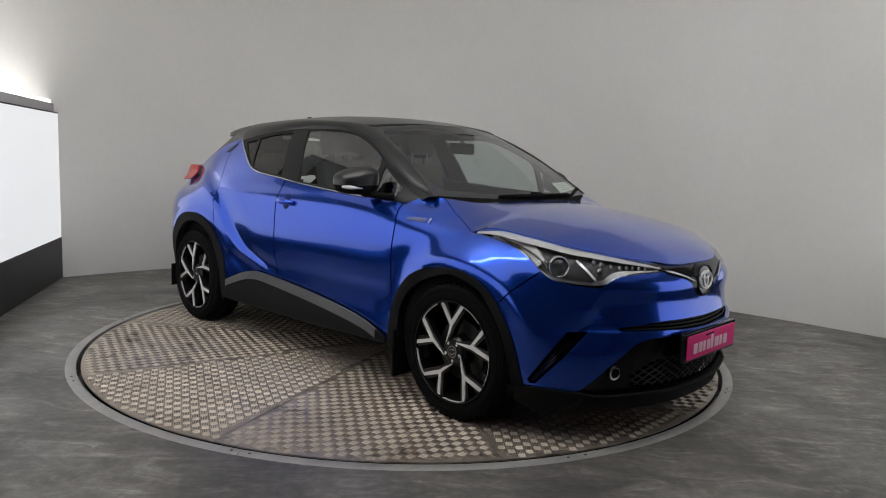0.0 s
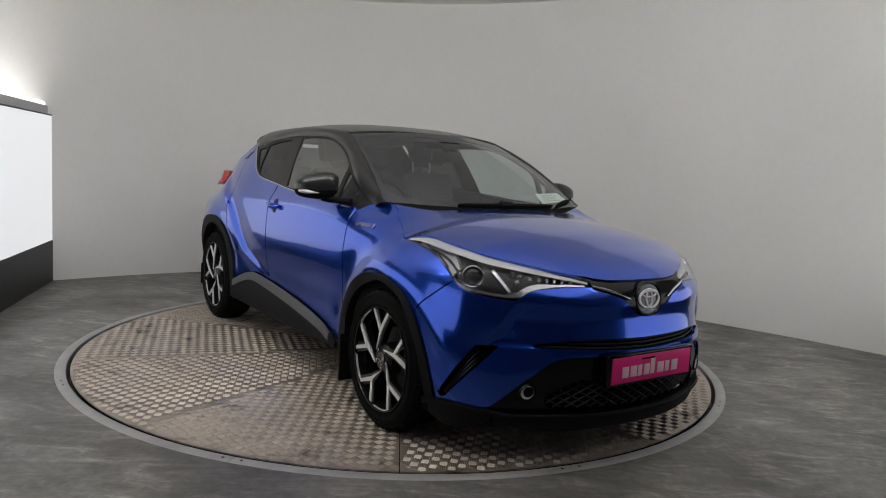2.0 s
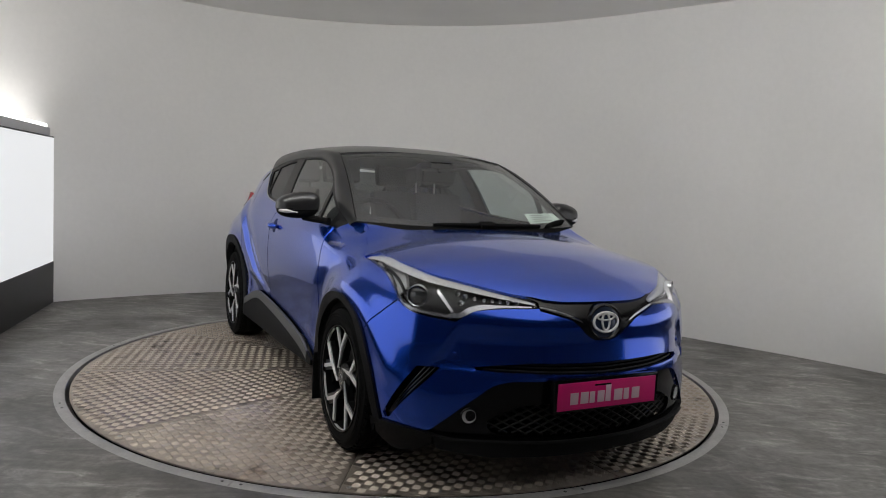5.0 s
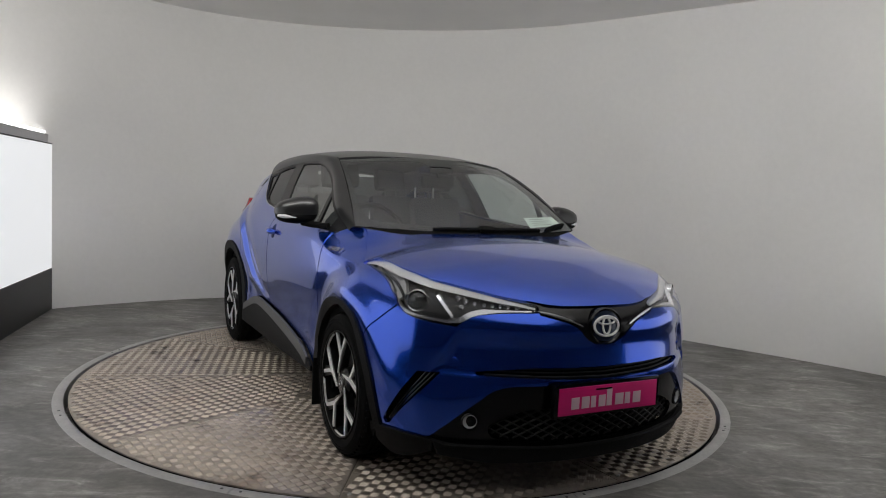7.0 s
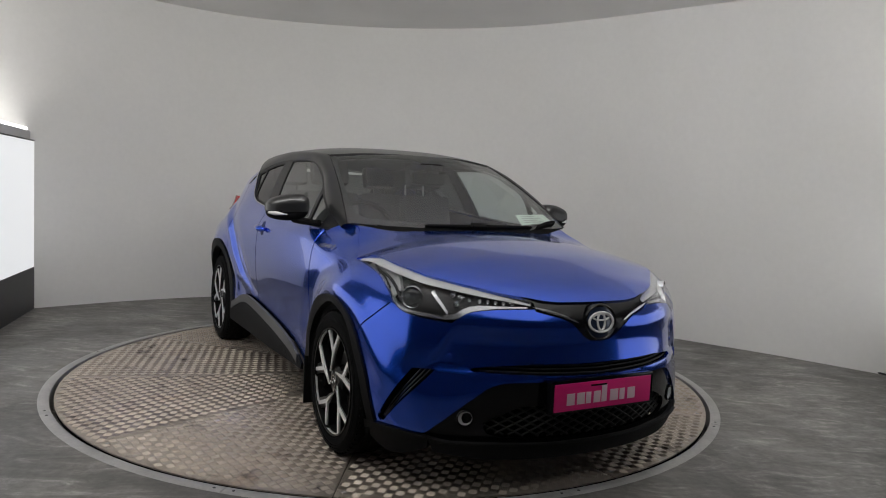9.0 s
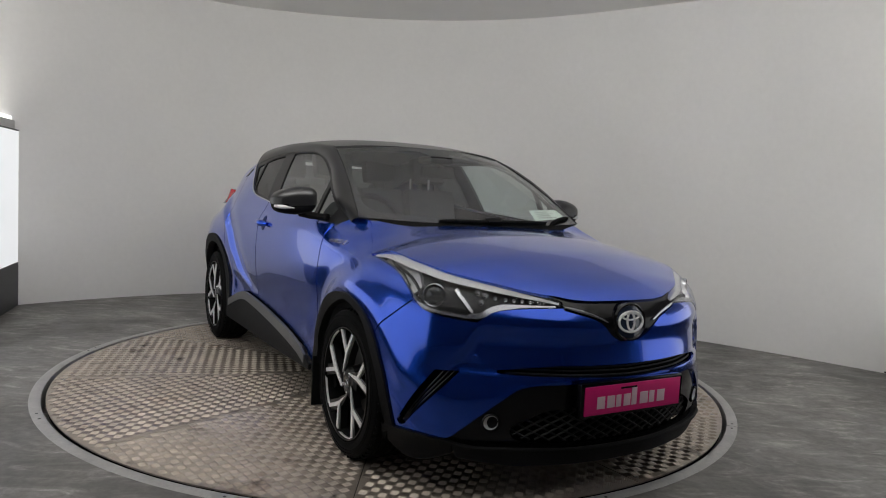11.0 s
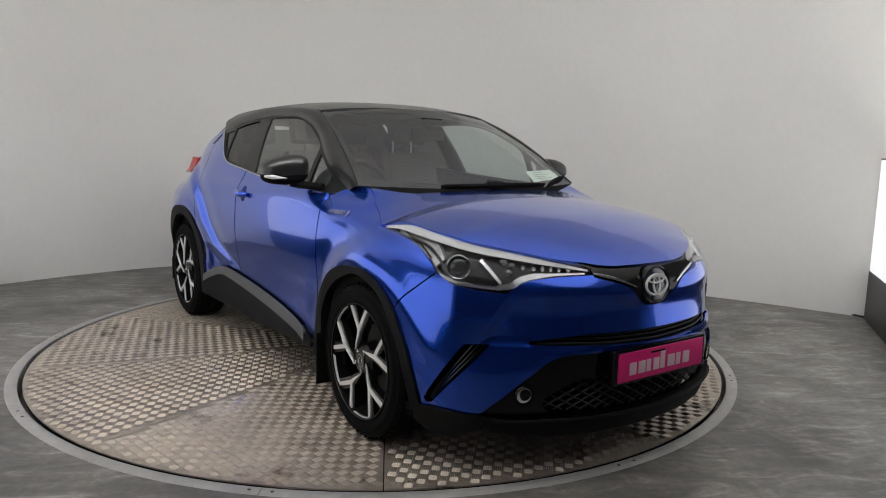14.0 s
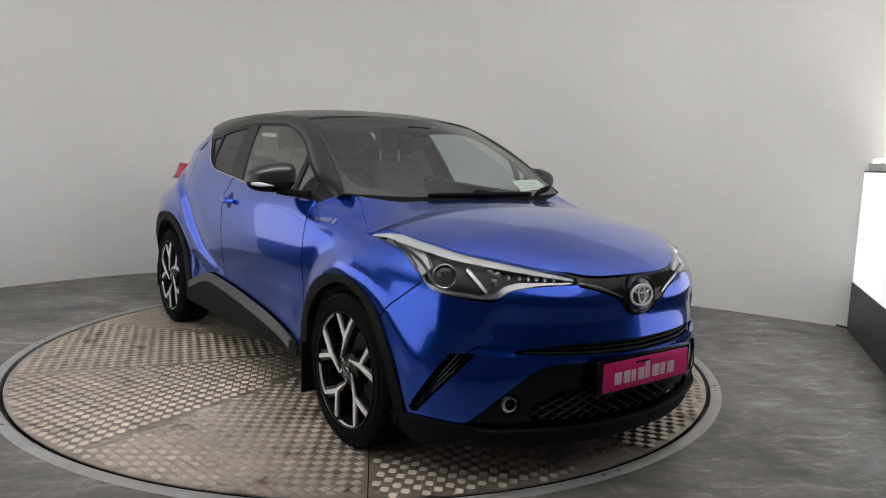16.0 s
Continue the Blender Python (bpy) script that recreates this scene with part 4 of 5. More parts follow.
def build_glasshouse(car):
    front_glass = run([(2.135, 1.050), (2.135, 1.222), (2.24, 1.298), (2.385, 1.358), (2.50, 1.388), (2.62, 1.401), (2.80, 1.405), (2.944, 1.402)]) + [(2.832, 1.085), (2.48, 1.062)]
    sail = [(2.098, 1.055), (1.950, 1.050), (1.925, 1.095), (2.098, 1.206)]
    rear_glass = run([(3.034, 1.108), (3.107, 1.390)], 4) + run([(3.107, 1.390), (3.30, 1.374), (3.468, 1.348)]) + run([(3.468, 1.348), (3.415, 1.165), (3.36, 1.142), (3.034, 1.108)])
    quarter = [(3.438, 1.170), (3.492, 1.340), (3.630, 1.318), (3.53, 1.235), (3.47, 1.192)]
    outline = BELT + FRAME_TOP[1:] + [(1.80, 1.030)]
    for m in (False, True):
        frame_ob = part("window_frame", panel_mesh("window_frame", outline, on_skin(-.003), BLACK_TRIM, holes=[front_glass, sail, rear_glass, quarter], step=.025, gap=.0005, deep=.02, mirror=m), BLACK_TRIM, car, "black window frame")
        for name, o, mat in (("front_window", front_glass, SIDE_GLASS), ("sail_window", sail, SIDE_GLASS), ("rear_window", rear_glass, PRIVACY), ("quarter_window", quarter, PRIVACY)):
            ob = part(name, panel_mesh(name, o, on_skin(-.010), mat, gap=-.004, deep=.004, roll=.002, mirror=m), mat, frame_ob, "dark tinted rear glass" if mat is PRIVACY else "lightly tinted side glass")
            ob.visible_shadow = False
        line = [p for p in BELT if p[0] > 2.15]
        bm = tube(bmesh.new(), [skin(s, z, .004) * (SKIN_MIRROR if m else 1) for s, z in line], .0055, 6)
        part("chrome_strip", bm, CHROME, car, "thin chrome strip under the windows")
    # windscreen with its dark border
    edge = [(u, .0) for u in np.linspace(-1, 1, 13)] + [(1, v) for v in np.linspace(.1, .9, 9)] + [(u, 1) for u in np.linspace(1, -1, 13)] + [(-1, v) for v in np.linspace(.9, .1, 9)]
    hole = run([(-.86, .085), (0, .05), (.86, .085)], 8) + run([(.86, .085), (.935, .16), (.95, .35), (.955, .6), (.95, .85), (.92, .92), (.80, .945)], 6) \
        + run([(.80, .945), (.20, .935), (.14, .90), (.10, .83), (-.10, .83), (-.14, .90), (-.20, .935), (-.80, .945)], 6) + run([(-.80, .945), (-.92, .92), (-.95, .85), (-.955, .6), (-.95, .35), (-.935, .16), (-.86, .085)], 6)
    screen = part("windscreen", panel_mesh("windscreen", edge, on_screen(.001), WINDSCREEN, step=.12, gap=.003, deep=.005, roll=.002), WINDSCREEN, car, "lightly green windscreen glass")
    screen.visible_shadow = False
    part("windscreen_border", panel_mesh("windscreen_border", edge, on_screen(-.006), FRIT, holes=[hole], step=.1, gap=.003, deep=.002), FRIT, screen, "dark printed glass border")
    # scuttle under the wipers
    bm = bmesh.new()
    rows = []
    for u in np.linspace(-.9, .9, 25):
        a = screen_at(np.array(u), np.array(.005), .001)
        b = np.array([1.165 - .115 * u * u, .66 * u, bonnet_at(1.15 - .1 * u * u, .66 * u) - .016])
        rows.append([bm.verts.new(a), bm.verts.new((a + b) / 2 + [0, 0, -.004]), bm.verts.new(b), bm.verts.new(b + [0.02, 0, -.05])])
    for a, b in zip(rows, rows[1:]):
        for k in range(3):
            bm.faces.new((a[k], a[k + 1], b[k + 1], b[k]))
    part("scuttle", bm, DARK, car, "black scuttle below the windscreen")
    # roof
    roof_edge = lambda x: float(np.interp(x, [-1.5, -1.35, -1.0, -.3, .05, .305], [.50, .54, .572, .583, .580, .567]))
    xs = np.linspace(.30, -1.46, 40)
    outline = [(x, roof_edge(x)) for x in xs] + [(-1.485, .30), (-1.495, 0), (-1.485, -.30)] + [(x, -roof_edge(x)) for x in xs[::-1]] + [(.425 - .12 * u * u, .567 * u) for u in np.linspace(-.92, .92, 13)]
    part("roof", panel_mesh("roof", outline, on_roof(), BLACK_PAINT, step=.06, gap=.002, deep=.03), BLACK_PAINT, car, "satin black roof and spoiler")
    part("headlining", panel_mesh("headlining", [(.28, .54), (-1.35, .48), (-1.35, -.48), (.28, -.54)], on_roof(-.045), HEADLINER, step=.1, deep=.01), HEADLINER, car)
    # pillars and roof rails: a rounded strip from the window frame to the screen and the roof
    top_s, top_z = np.array(FRAME_TOP)[:, 0], np.array(FRAME_TOP)[:, 1]
    for m in (False, True):
        flip = SKIN_MIRROR if m else np.array([1, 1, 1])
        rows = []
        bm = bmesh.new()
        for k, t in enumerate(np.linspace(0, 1, 70)):
            i = t * (len(FRAME_TOP) - 1)
            j = min(int(i), len(FRAME_TOP) - 2)
            s, z = np.array(FRAME_TOP[j]) + (np.array(FRAME_TOP[j + 1]) - FRAME_TOP[j]) * (i - j)
            a = skin(np.array(s), np.array(z), .001)
            # the matching place on the upper edge
            if t < .62:
                q = np.interp(t, [0, .62], [-1.0, .28])
                b = np.array([q, -roof_edge(q) - .002, roof_at(np.array(q), np.array(roof_edge(q))) + .001])
            else:
                v = float(np.interp(t, [.62, 1], [1, .0]))
                b = screen_at(np.array(-1.0), np.array(v), .004) + [0, -.004, 0]
            row = []
            for w in np.linspace(0, 1, 7):
                p = a + (b - a) * w
                lift = .020 * 4 * w * (1 - w) * (1 - .8 * float(ease((t - .86) / .14)))
                n = np.array([.25 if t > .62 else 0, -.72, .68])
                row.append(bm.verts.new((p + n / np.linalg.norm(n) * lift) * flip))
            rows.append(row)
        for r0, r1 in zip(rows, rows[1:]):
            for k in range(6):
                bm.faces.new((r0[k], r0[k + 1], r1[k + 1], r1[k]))
        part("roof_pillar", bm, BLACK_PAINT, car, "satin black roof rail and front pillar", sharp=60)
        # rear of the rail, down the tail
        bm = bmesh.new()
        rows = []
        for t in np.linspace(0, 1, 14):
            s, z = 3.70 + .95 * t, 1.332 - .27 * t ** 1.15
            a = skin(np.array(s), np.array(z), .0)
            q = -1.0 - .385 * min(1, t * 1.9)
            b = np.array([q, -roof_edge(q) + .004, roof_at(np.array(q), np.array(roof_edge(q))) - .035 * min(1, t * 1.9)])
            if t > .53:
                b = b + (np.array([-1.93, -.50, 1.06]) - b) * ((t - .53) / .47)
            rows.append([bm.verts.new((a + (b - a) * w) * flip) for w in np.linspace(0, 1, 5)])
        for r0, r1 in zip(rows, rows[1:]):
            for k in range(4):
                bm.faces.new((r0[k], r0[k + 1], r1[k + 1], r1[k]))
        part("rear_pillar", bm, BLACK_PAINT, car)
    bm = bmesh.new()
    vs = [bm.verts.new(p) for p in ((-1.385, -.53, 1.365), (-1.385, .53, 1.365), (-1.95, .55, 1.05), (-1.95, -.55, 1.05))]
    bm.faces.new(vs)
    part("tailgate_glass", bm, PRIVACY, car)
    bm = bmesh.new()
    rings = []
    for z, front, rear, wide in ((-.01, .075, -.06, .020), (.02, .045, -.062, .014), (.045, .010, -.064, .008), (.060, -.025, -.064, .004)):
        rings.append([bm.verts.new((-1.10 + x, y, 1.485 + z)) for x, y in ((front, 0), ((front + rear) / 2, wide), (rear, wide * .6), (rear, -wide * .6), ((front + rear) / 2, -wide))])
    for r0, r1 in zip(rings, rings[1:]):
        for k in range(5):
            bm.faces.new((r0[k], r0[(k + 1) % 5], r1[(k + 1) % 5], r1[k]))
    bm.faces.new(rings[-1])
    part("aerial_fin", bm, BLACK_PAINT, car, "black roof aerial fin")


def build_lamps(car):
    outline = LAMP_TOP + LAMP_LOW
    for m in (False, True):
        k = SKIN_MIRROR if m else np.array([1, 1, 1])
        lens = part("headlight", panel_mesh("headlight", outline, on_skin(.002), LENS, step=.025, gap=.001, deep=.012, mirror=m), LENS, car, "clear headlight with silver trim")
        lens.visible_shadow = False
        part("housing", panel_mesh("housing", outline, on_skin(-.040), LAMP_DARK, step=.03, gap=.002, deep=.002, mirror=m), LAMP_DARK, lens, "dark grey lamp housing")

        def bar(name, line, wide, out, mat, note=""):
            p = np.array(run(line))
            d = np.gradient(p, axis=0)
            d /= np.linalg.norm(d, axis=1)[:, None] + 1e-9
            nn = np.stack([-d[:, 1], d[:, 0]], 1)
            w = np.interp(np.linspace(0, 1, len(p)), np.linspace(0, 1, len(wide)), wide)[:, None]
            part(name, panel_mesh(name, [tuple(q) for q in p + nn * w / 2] + [tuple(q) for q in (p - nn * w / 2)[::-1]], on_skin(out), mat, step=.025, gap=0, deep=.02, roll=.002, mirror=m), mat, lens, note)
        # running-light band along the top, silver hook along the bottom, inner blade
        bar("light_bar", [(1.33, .915), (1.24, .921), (1.02, .898), (.80, .864), (.60, .837), (.42, .813), (.335, .799)], [.009, .021, .022, .021, .019, .014, .007], -.006, LAMP_WHITE, "silver-white light bar")
        bar("silver_trim", [(1.30, .906), (1.16, .882), (1.06, .853), (.99, .810), (.945, .778), (.885, .757), (.80, .742), (.70, .733)], [.004, .008, .010, .012, .012, .011, .010, .010], -.010, REFLECTOR, "silver lower trim")
        bar("silver_trim", [(.715, .738), (.665, .744), (.625, .768), (.57, .782), (.45, .788), (.35, .789)], [.016, .023, .019, .009, .006, .004], -.010, REFLECTOR, "silver hook trim")
        bar("silver_blade", [(.79, .832), (.745, .795), (.70, .752)], [.010, .011, .010], -.016, REFLECTOR)
        bar("indicator", [(1.24, .908), (1.10, .885), (1.0, .848), (.955, .81)], [.016, .034, .048, .042], -.024, LAMP_GREY, "pale indicator chamber")
        for d in (0, .05, .10):
            bar("chamber_rib", [(1.20 - d, .906 - .25 * d), (1.10 - d, .872 - .45 * d)], [.003, .003], -.018, LAMP_DARK)
        bar("chamber_edge", [(1.17, .897), (1.06, .872), (.975, .836), (.925, .80)], [.004, .005, .006, .005], -.014, LAMP_DARK, "dark chamber edge")
        q = skin(np.array(.875), np.array(.803), -.036) * k
        proj = part("projector", lathe(bmesh.new(), [(.047, -.02), (.047, .012), (.044, .017), (.041, .014), (.040, .0), (.037, -.004)], 32, "y"), CHROME, lens, "round projector ring")
        n = Vector((.80, .60 if m else -.60, .02)).normalized()
        proj.matrix_basis = Matrix.Translation(q) @ n.to_track_quat("Y", "Z").to_matrix().to_4x4()
        part("projector_glass", lathe(bmesh.new(), [(.040, .002), (.034, .012), (.02, .019), (.001, .022)], 28, "y"), PROJ, proj, "dark projector lens")
        for i, (s, z) in enumerate(((.70, .822), (.665, .812), (.675, .788), (.62, .806), (.575, .803), (.535, .802), (.495, .801), (.455, .799), (.415, .797))):
            r = .013 if i < 3 else .009
            ob = part("led_cup", lathe(bmesh.new(), [(r, .004), (r * .9, .006), (r * .7, .0), (.001, -.003)], 16, "y"), LED_CUP, lens)
            ob.matrix_basis = Matrix.Translation(skin(np.array(s), np.array(z), -.030) * k) @ n.to_track_quat("Y", "Z").to_matrix().to_4x4()
        # tail lamp, a wedge standing off the rear corner
        tail = [(4.42, 1.075), (4.45, 1.135), (4.55, 1.140), (4.76, 1.085), (4.72, 1.030), (4.56, 1.018), (4.45, 1.035)]
        part("tail_light", panel_mesh("tail_light", tail, lambda s, z, out: skin(s, z, out + .020 + .035 * ease((s - 4.42) / .15)), RED, deep=.05, gap=0, mirror=m), RED, car, "red wedge-shaped tail light")
        back = [(4.36, 1.06), (4.38, 1.125), (4.435, 1.14), (4.435, 1.03)]
        part("tail_light_surround", panel_mesh("tail_light_surround", back, on_skin(.008), PIANO, deep=.03, gap=0, mirror=m), PIANO, car, "gloss black tail light surround")


def build_wheel(car, x, y, spin):
    """A tyre on a black five-spoke alloy wheel with machined faces; outside towards -y before it is turned."""
    wheel = new("wheel")
    wheel.parent = car
    wheel.matrix_basis = pose(x, y, .335, 0, 0, 0 if y < 0 else 180)
    tagged(wheel, "black and machined alloy wheel with tyre")
    tread = [(.246, .105), (.270, .116), (.300, .114), (.322, .104), (.331, .088)]
    prof = [(r, -w) for r, w in tread]
    for w in (-.072, -.036, 0, .036, .072):
        prof += [(.335, w - .014), (.335, w + .012), (.328, w + .014), (.328, w + .020)]
    prof += [(r, w) for r, w in tread[::-1]]
    tyre = part("tyre", lathe(bmesh.new(), prof, 96), RUBBER, wheel, "black rubber tyre", sharp=30)
    bm = bmesh.new()
    for i in range(60):
        a = 2 * math.pi * i / 60
        box(bm, -.003, .003, -.098, -.074, .322, .3362, 0, Matrix.Rotation(a, 4, "Y"))
    tagged(part("tread_block", bm, RUBBER, tyre), kind="stuff")
    for r in (.258, .293, .306):
        part("sidewall_rib", lathe(bmesh.new(), [(r - .002, -.1145), (r - .001, -.1172), (r + .001, -.1172), (r + .002, -.1145)], 72), RUBBER, tyre)
    rim = part("rim", lathe(bmesh.new(), [(.250, -.104), (.252, -.112), (.247, -.113), (.242, -.107), (.236, -.09), (.222, -.02), (.219, .1), (.246, .104)], 72), DARK, wheel, "gloss black rim barrel")
    part("rim_lip", lathe(bmesh.new(), [(.2505, -.1125), (.2495, -.1150), (.2460, -.1150), (.2450, -.1125)], 96), RIM_BLACK, rim, "black rim edge")
    part("brake_disc", lathe(bmesh.new(), [(.15, -.02), (.15, -.03), (.08, -.03), (.08, -.05), (.001, -.05)], 40), DISC, wheel, "grey brake disc")
    part("caliper", box(bmesh.new(), .09, .15, -.045, -.01, -.05, .06, .01), DISC, wheel)
    part("hub", lathe(bmesh.new(), [(.078, -.05), (.074, -.082), (.060, -.094), (.034, -.096), (.033, -.099), (.001, -.100)], 40), RIM_BLACK, wheel, "black wheel centre")
    part("cap_ring", lathe(bmesh.new(), [(.0285, -.0985), (.0285, -.1025), (.0255, -.1025), (.0255, -.0985)], 30), CHROME, wheel)
    bm = bmesh.new()
    tube(bm, [(.017 * math.cos(a), -.102, .013 * math.sin(a)) for a in np.linspace(0, 2 * math.pi, 20)], .002, 5)
    part("cap_shape", bm, CHROME, wheel)
    for i in range(5):
        a = radians(spin + 72 * i + 36)
        bm = lathe(bmesh.new(), [(.0085, -.088), (.0085, -.1005), (.006, -.1015), (.001, -.100)], 10)
        bmesh.ops.translate(bm, vec=(.047 * math.cos(a), 0, .047 * math.sin(a)), verts=bm.verts)
        part("wheel_nut", bm, CHROME, wheel)

    def plate(bm, polar, y0, y1, turn, inset=0.0):
        pts = [(r * math.cos(radians(q) + turn), r * math.sin(radians(q) + turn)) for r, q in polar]
        lo = [bm.verts.new((px, y0, pz)) for px, pz in pts]
        hi = [bm.verts.new((px, y1, pz)) for px, pz in pts]
        n = len(pts)
        bm.faces.new(lo)
        bm.faces.new(hi[::-1])
        for k in range(n):
            bm.faces.new((lo[k], hi[k], hi[(k + 1) % n], lo[(k + 1) % n]))

    stem = [(.057, 45), (.100, 13), (.132, 5.6), (.246, 18.3), (.246, 13.8), (.152, 1.8), (.246, -14.2), (.246, -18.3), (.129, -1.8), (.099, 5), (.059, 37)]
    back = [(.052, 54), (.10, 20), (.132, 11), (.245, 22), (.245, 9), (.166, 1.8), (.245, -9), (.245, -22), (.125, -8), (.094, -3), (.055, 26)]
    arc = [(.247, q) for q in np.linspace(-18, -52, 8)] + [(.239, q) for q in np.linspace(-46, -18, 8)]
    for i in range(5):
        turn = radians(spin + 72 * i)
        bm = bmesh.new()
        plate(bm, stem, -.107, -.100, turn)
        spoke = part("spoke", bm, ALLOY, wheel, "machined silver spoke face", sharp=20)
        bm = bmesh.new()
        plate(bm, back, -.1003, -.066, turn)
        part("spoke_back", bm, RIM_BLACK, spoke, "black spoke flank", sharp=20)
        bm = bmesh.new()
        plate(bm, arc, -.109, -.100, turn)
        part("rim_arc", bm, ALLOY, spoke, sharp=20)
    return wheel


def build_mirror(car, m):
    k = -1 if m else 1
    mirror = new("door_mirror")
    mirror.parent = car
    tagged(mirror, "black door mirror with indicator strip")

    def blob(name, cx, cy, cz, rx, ry, rz, mat, note="", cut=None, power=3.4):
        bm = bmesh.new()
        bmesh.ops.create_uvsphere(bm, u_segments=32, v_segments=20, radius=1)
        for v in bm.verts:
            x, y, z = v.co
            q = (abs(x) ** power + abs(y) ** power + abs(z) ** power) ** (1 / power)
            v.co = Vector((x, y, z)) / max(q, 1e-6)
            taper = 1 - .22 * max(0, -v.co.y)
            v.co.z *= taper
            v.co = Vector((cx + rx * v.co.x - .02 * -v.co.y, k * (cy + ry * v.co.y), cz + rz * v.co.z + .012 * v.co.y))
        if cut:
            bmesh.ops.delete(bm, geom=[v for v in bm.verts if not cut(v.co)], context="VERTS")
        return part(name, bm, mat, mirror, note, sharp=60)

    blob("mirror_cap", .600, -.905, 1.122, .075, .112, .073, BLACK_PAINT, "gloss black mirror cap", lambda c: c.z > 1.092)
    blob("mirror_base", .602, -.905, 1.120, .072, .108, .070, DARK, "matt black mirror underside")
    bm = bmesh.new()
    tube(bm, [(.618 + .066 * math.sin(t * 1.5), k * (-1.012 + .085 * t), 1.092 - .006 * t) for t in np.linspace(0, 1, 7)], [.006, .010, .011, .009, .006, .003, .002], 8)
    part("indicator_strip", bm, FOG_SILVER, mirror, "pale indicator strip")
    bm = bmesh.new()
    tube(bm, [(.615, k * -.87, 1.065), (.66, k * -.83, 1.052), (.72, k * -.80, 1.048), (.76, k * -.772, 1.048)], [.026, .020, .017, .018], 10)
    part("mirror_arm", bm, DARK, mirror, "black mirror arm")
    bm = box(bmesh.new(), .538, .543, -.07, .07, -.045, .045, .002)
    bmesh.ops.translate(bm, vec=(0, k * -.905, 1.12), verts=bm.verts)
    part("mirror_glass", bm, CHROME, mirror)
    return mirror


def build_interior(car):
    # dashboard
    bm = bmesh.new()
    rows = []
    for y in np.linspace(-.66, .66, 23):
        hood = .035 * math.exp(-((y + .36) / .17) ** 2)
        base = screen_at(np.array(y / .7), np.array(.03), -.03)
        rows.append([bm.verts.new(p) for p in ((base[0] - .03, y, base[2] - .012), (.88 - .1 * y * y, y, 1.035), (.70, y, 1.032 + hood), (.60, y, 1.015 + hood), (.56, y, .90))])
    for a, b in zip(rows, rows[1:]):
        for k in range(4):
            bm.faces.new((a[k], a[k + 1], b[k + 1], b[k]))
    part("dashboard", bm, DASH, car, "dark grey dashboard")
    part("centre_screen", box(bmesh.new(), 0.56, .585, -.095, .095, .93, 1.03, .01), DASH, car, "black centre screen")
    # steering wheel
    bm = bmesh.new()
    at = pose(.42, -.36, 1.0, 0, 62, 0)
    tube(bm, [at @ Vector((.185 * math.cos(a), .185 * math.sin(a), 0)) for a in np.linspace(0, 2 * math.pi, 37)], .016, 8)
    for a in (0.0, math.pi / 2, -math.pi / 2):
        tube(bm, [at @ Vector((.03 * math.cos(a), .03 * math.sin(a), -.01)), at @ Vector((.18 * math.cos(a), .18 * math.sin(a), 0))], .018, 6)
    part("steering_wheel", bm, DARK, car, "black steering wheel")
    for x, ys, lean in ((-.10, (-.36, .36), -14), (-.95, (-.38, .38), -16)):
        for y in ys:
            bm = bmesh.new()
            box(bm, -.06, .06, -.23, .23, 0, .40, .05, pose(x, y, .62, 0, lean))
            box(bm, -.058, .058, -.19, .19, .30, .61, .055, pose(x, y, .62, 0, lean))
            part("seat_back", bm, FABRIC, car, "dark fabric seat back", sharp=60)
            bm = bmesh.new()
            box(bm, -.05, .05, -.13, .13, .66, .84, .045, pose(x, y, .62, 0, lean))
            for d in (-.05, .05):
                tube(bm, [pose(x, y, .62, 0, lean) @ Vector((0, d, .58)), pose(x, y, .62, 0, lean) @ Vector((0, d, .70))], .007, 6)
            part("headrest", bm, FABRIC, car, "dark fabric headrest", sharp=60)
    for y in (.12, .26):
        part("belt_guide", tube(bmesh.new(), [(-.06, y, 1.215), (-.07, y + .004, 1.285)], .007, 6), LAMP_WHITE, car, "bright seat guide")
    # mirror, camera housing, papers
    bm = box(bmesh.new(), .50, .53, -.11, .11, 1.29, 1.36, .015)
    tube(bm, [(.53, 0, 1.35), (.50, 0, 1.40)], .012, 6)
    part("rear_view_mirror", bm, DARK, car, "black rear-view mirror")
    part("camera_housing", box(bmesh.new(), .40, .56, -.075, .075, 1.375, 1.415, .012, Matrix.Identity(4)), DARK, car, "black sensor housing behind the glass")
    bm = bmesh.new()
    vs = [bm.verts.new(screen_at(np.array(u), np.array(v), -.004)) for u, v in ((.50, .060), (.93, .078), (.90, .185), (.51, .172))]
    bm.faces.new(vs)
    paper = part("paper_disc", bm, PAPER, screen_ob(car), "pale paper permits behind the glass")
    for k in range(4):
        bm = bmesh.new()
        v0 = .086 + k * .021
        vs = [bm.verts.new(screen_at(np.array(u), np.array(v), -.0025)) for u, v in ((.56, v0), (.80 - .06 * (k % 2), v0 + .004), (.80 - .06 * (k % 2), v0 + .010), (.56, v0 + .006))]
        bm.faces.new(vs)
        part("print_bar", bm, LAMP_GREY, paper)


def screen_ob(car):
    return next(o for o in car.children if o.name.startswith("windscreen"))


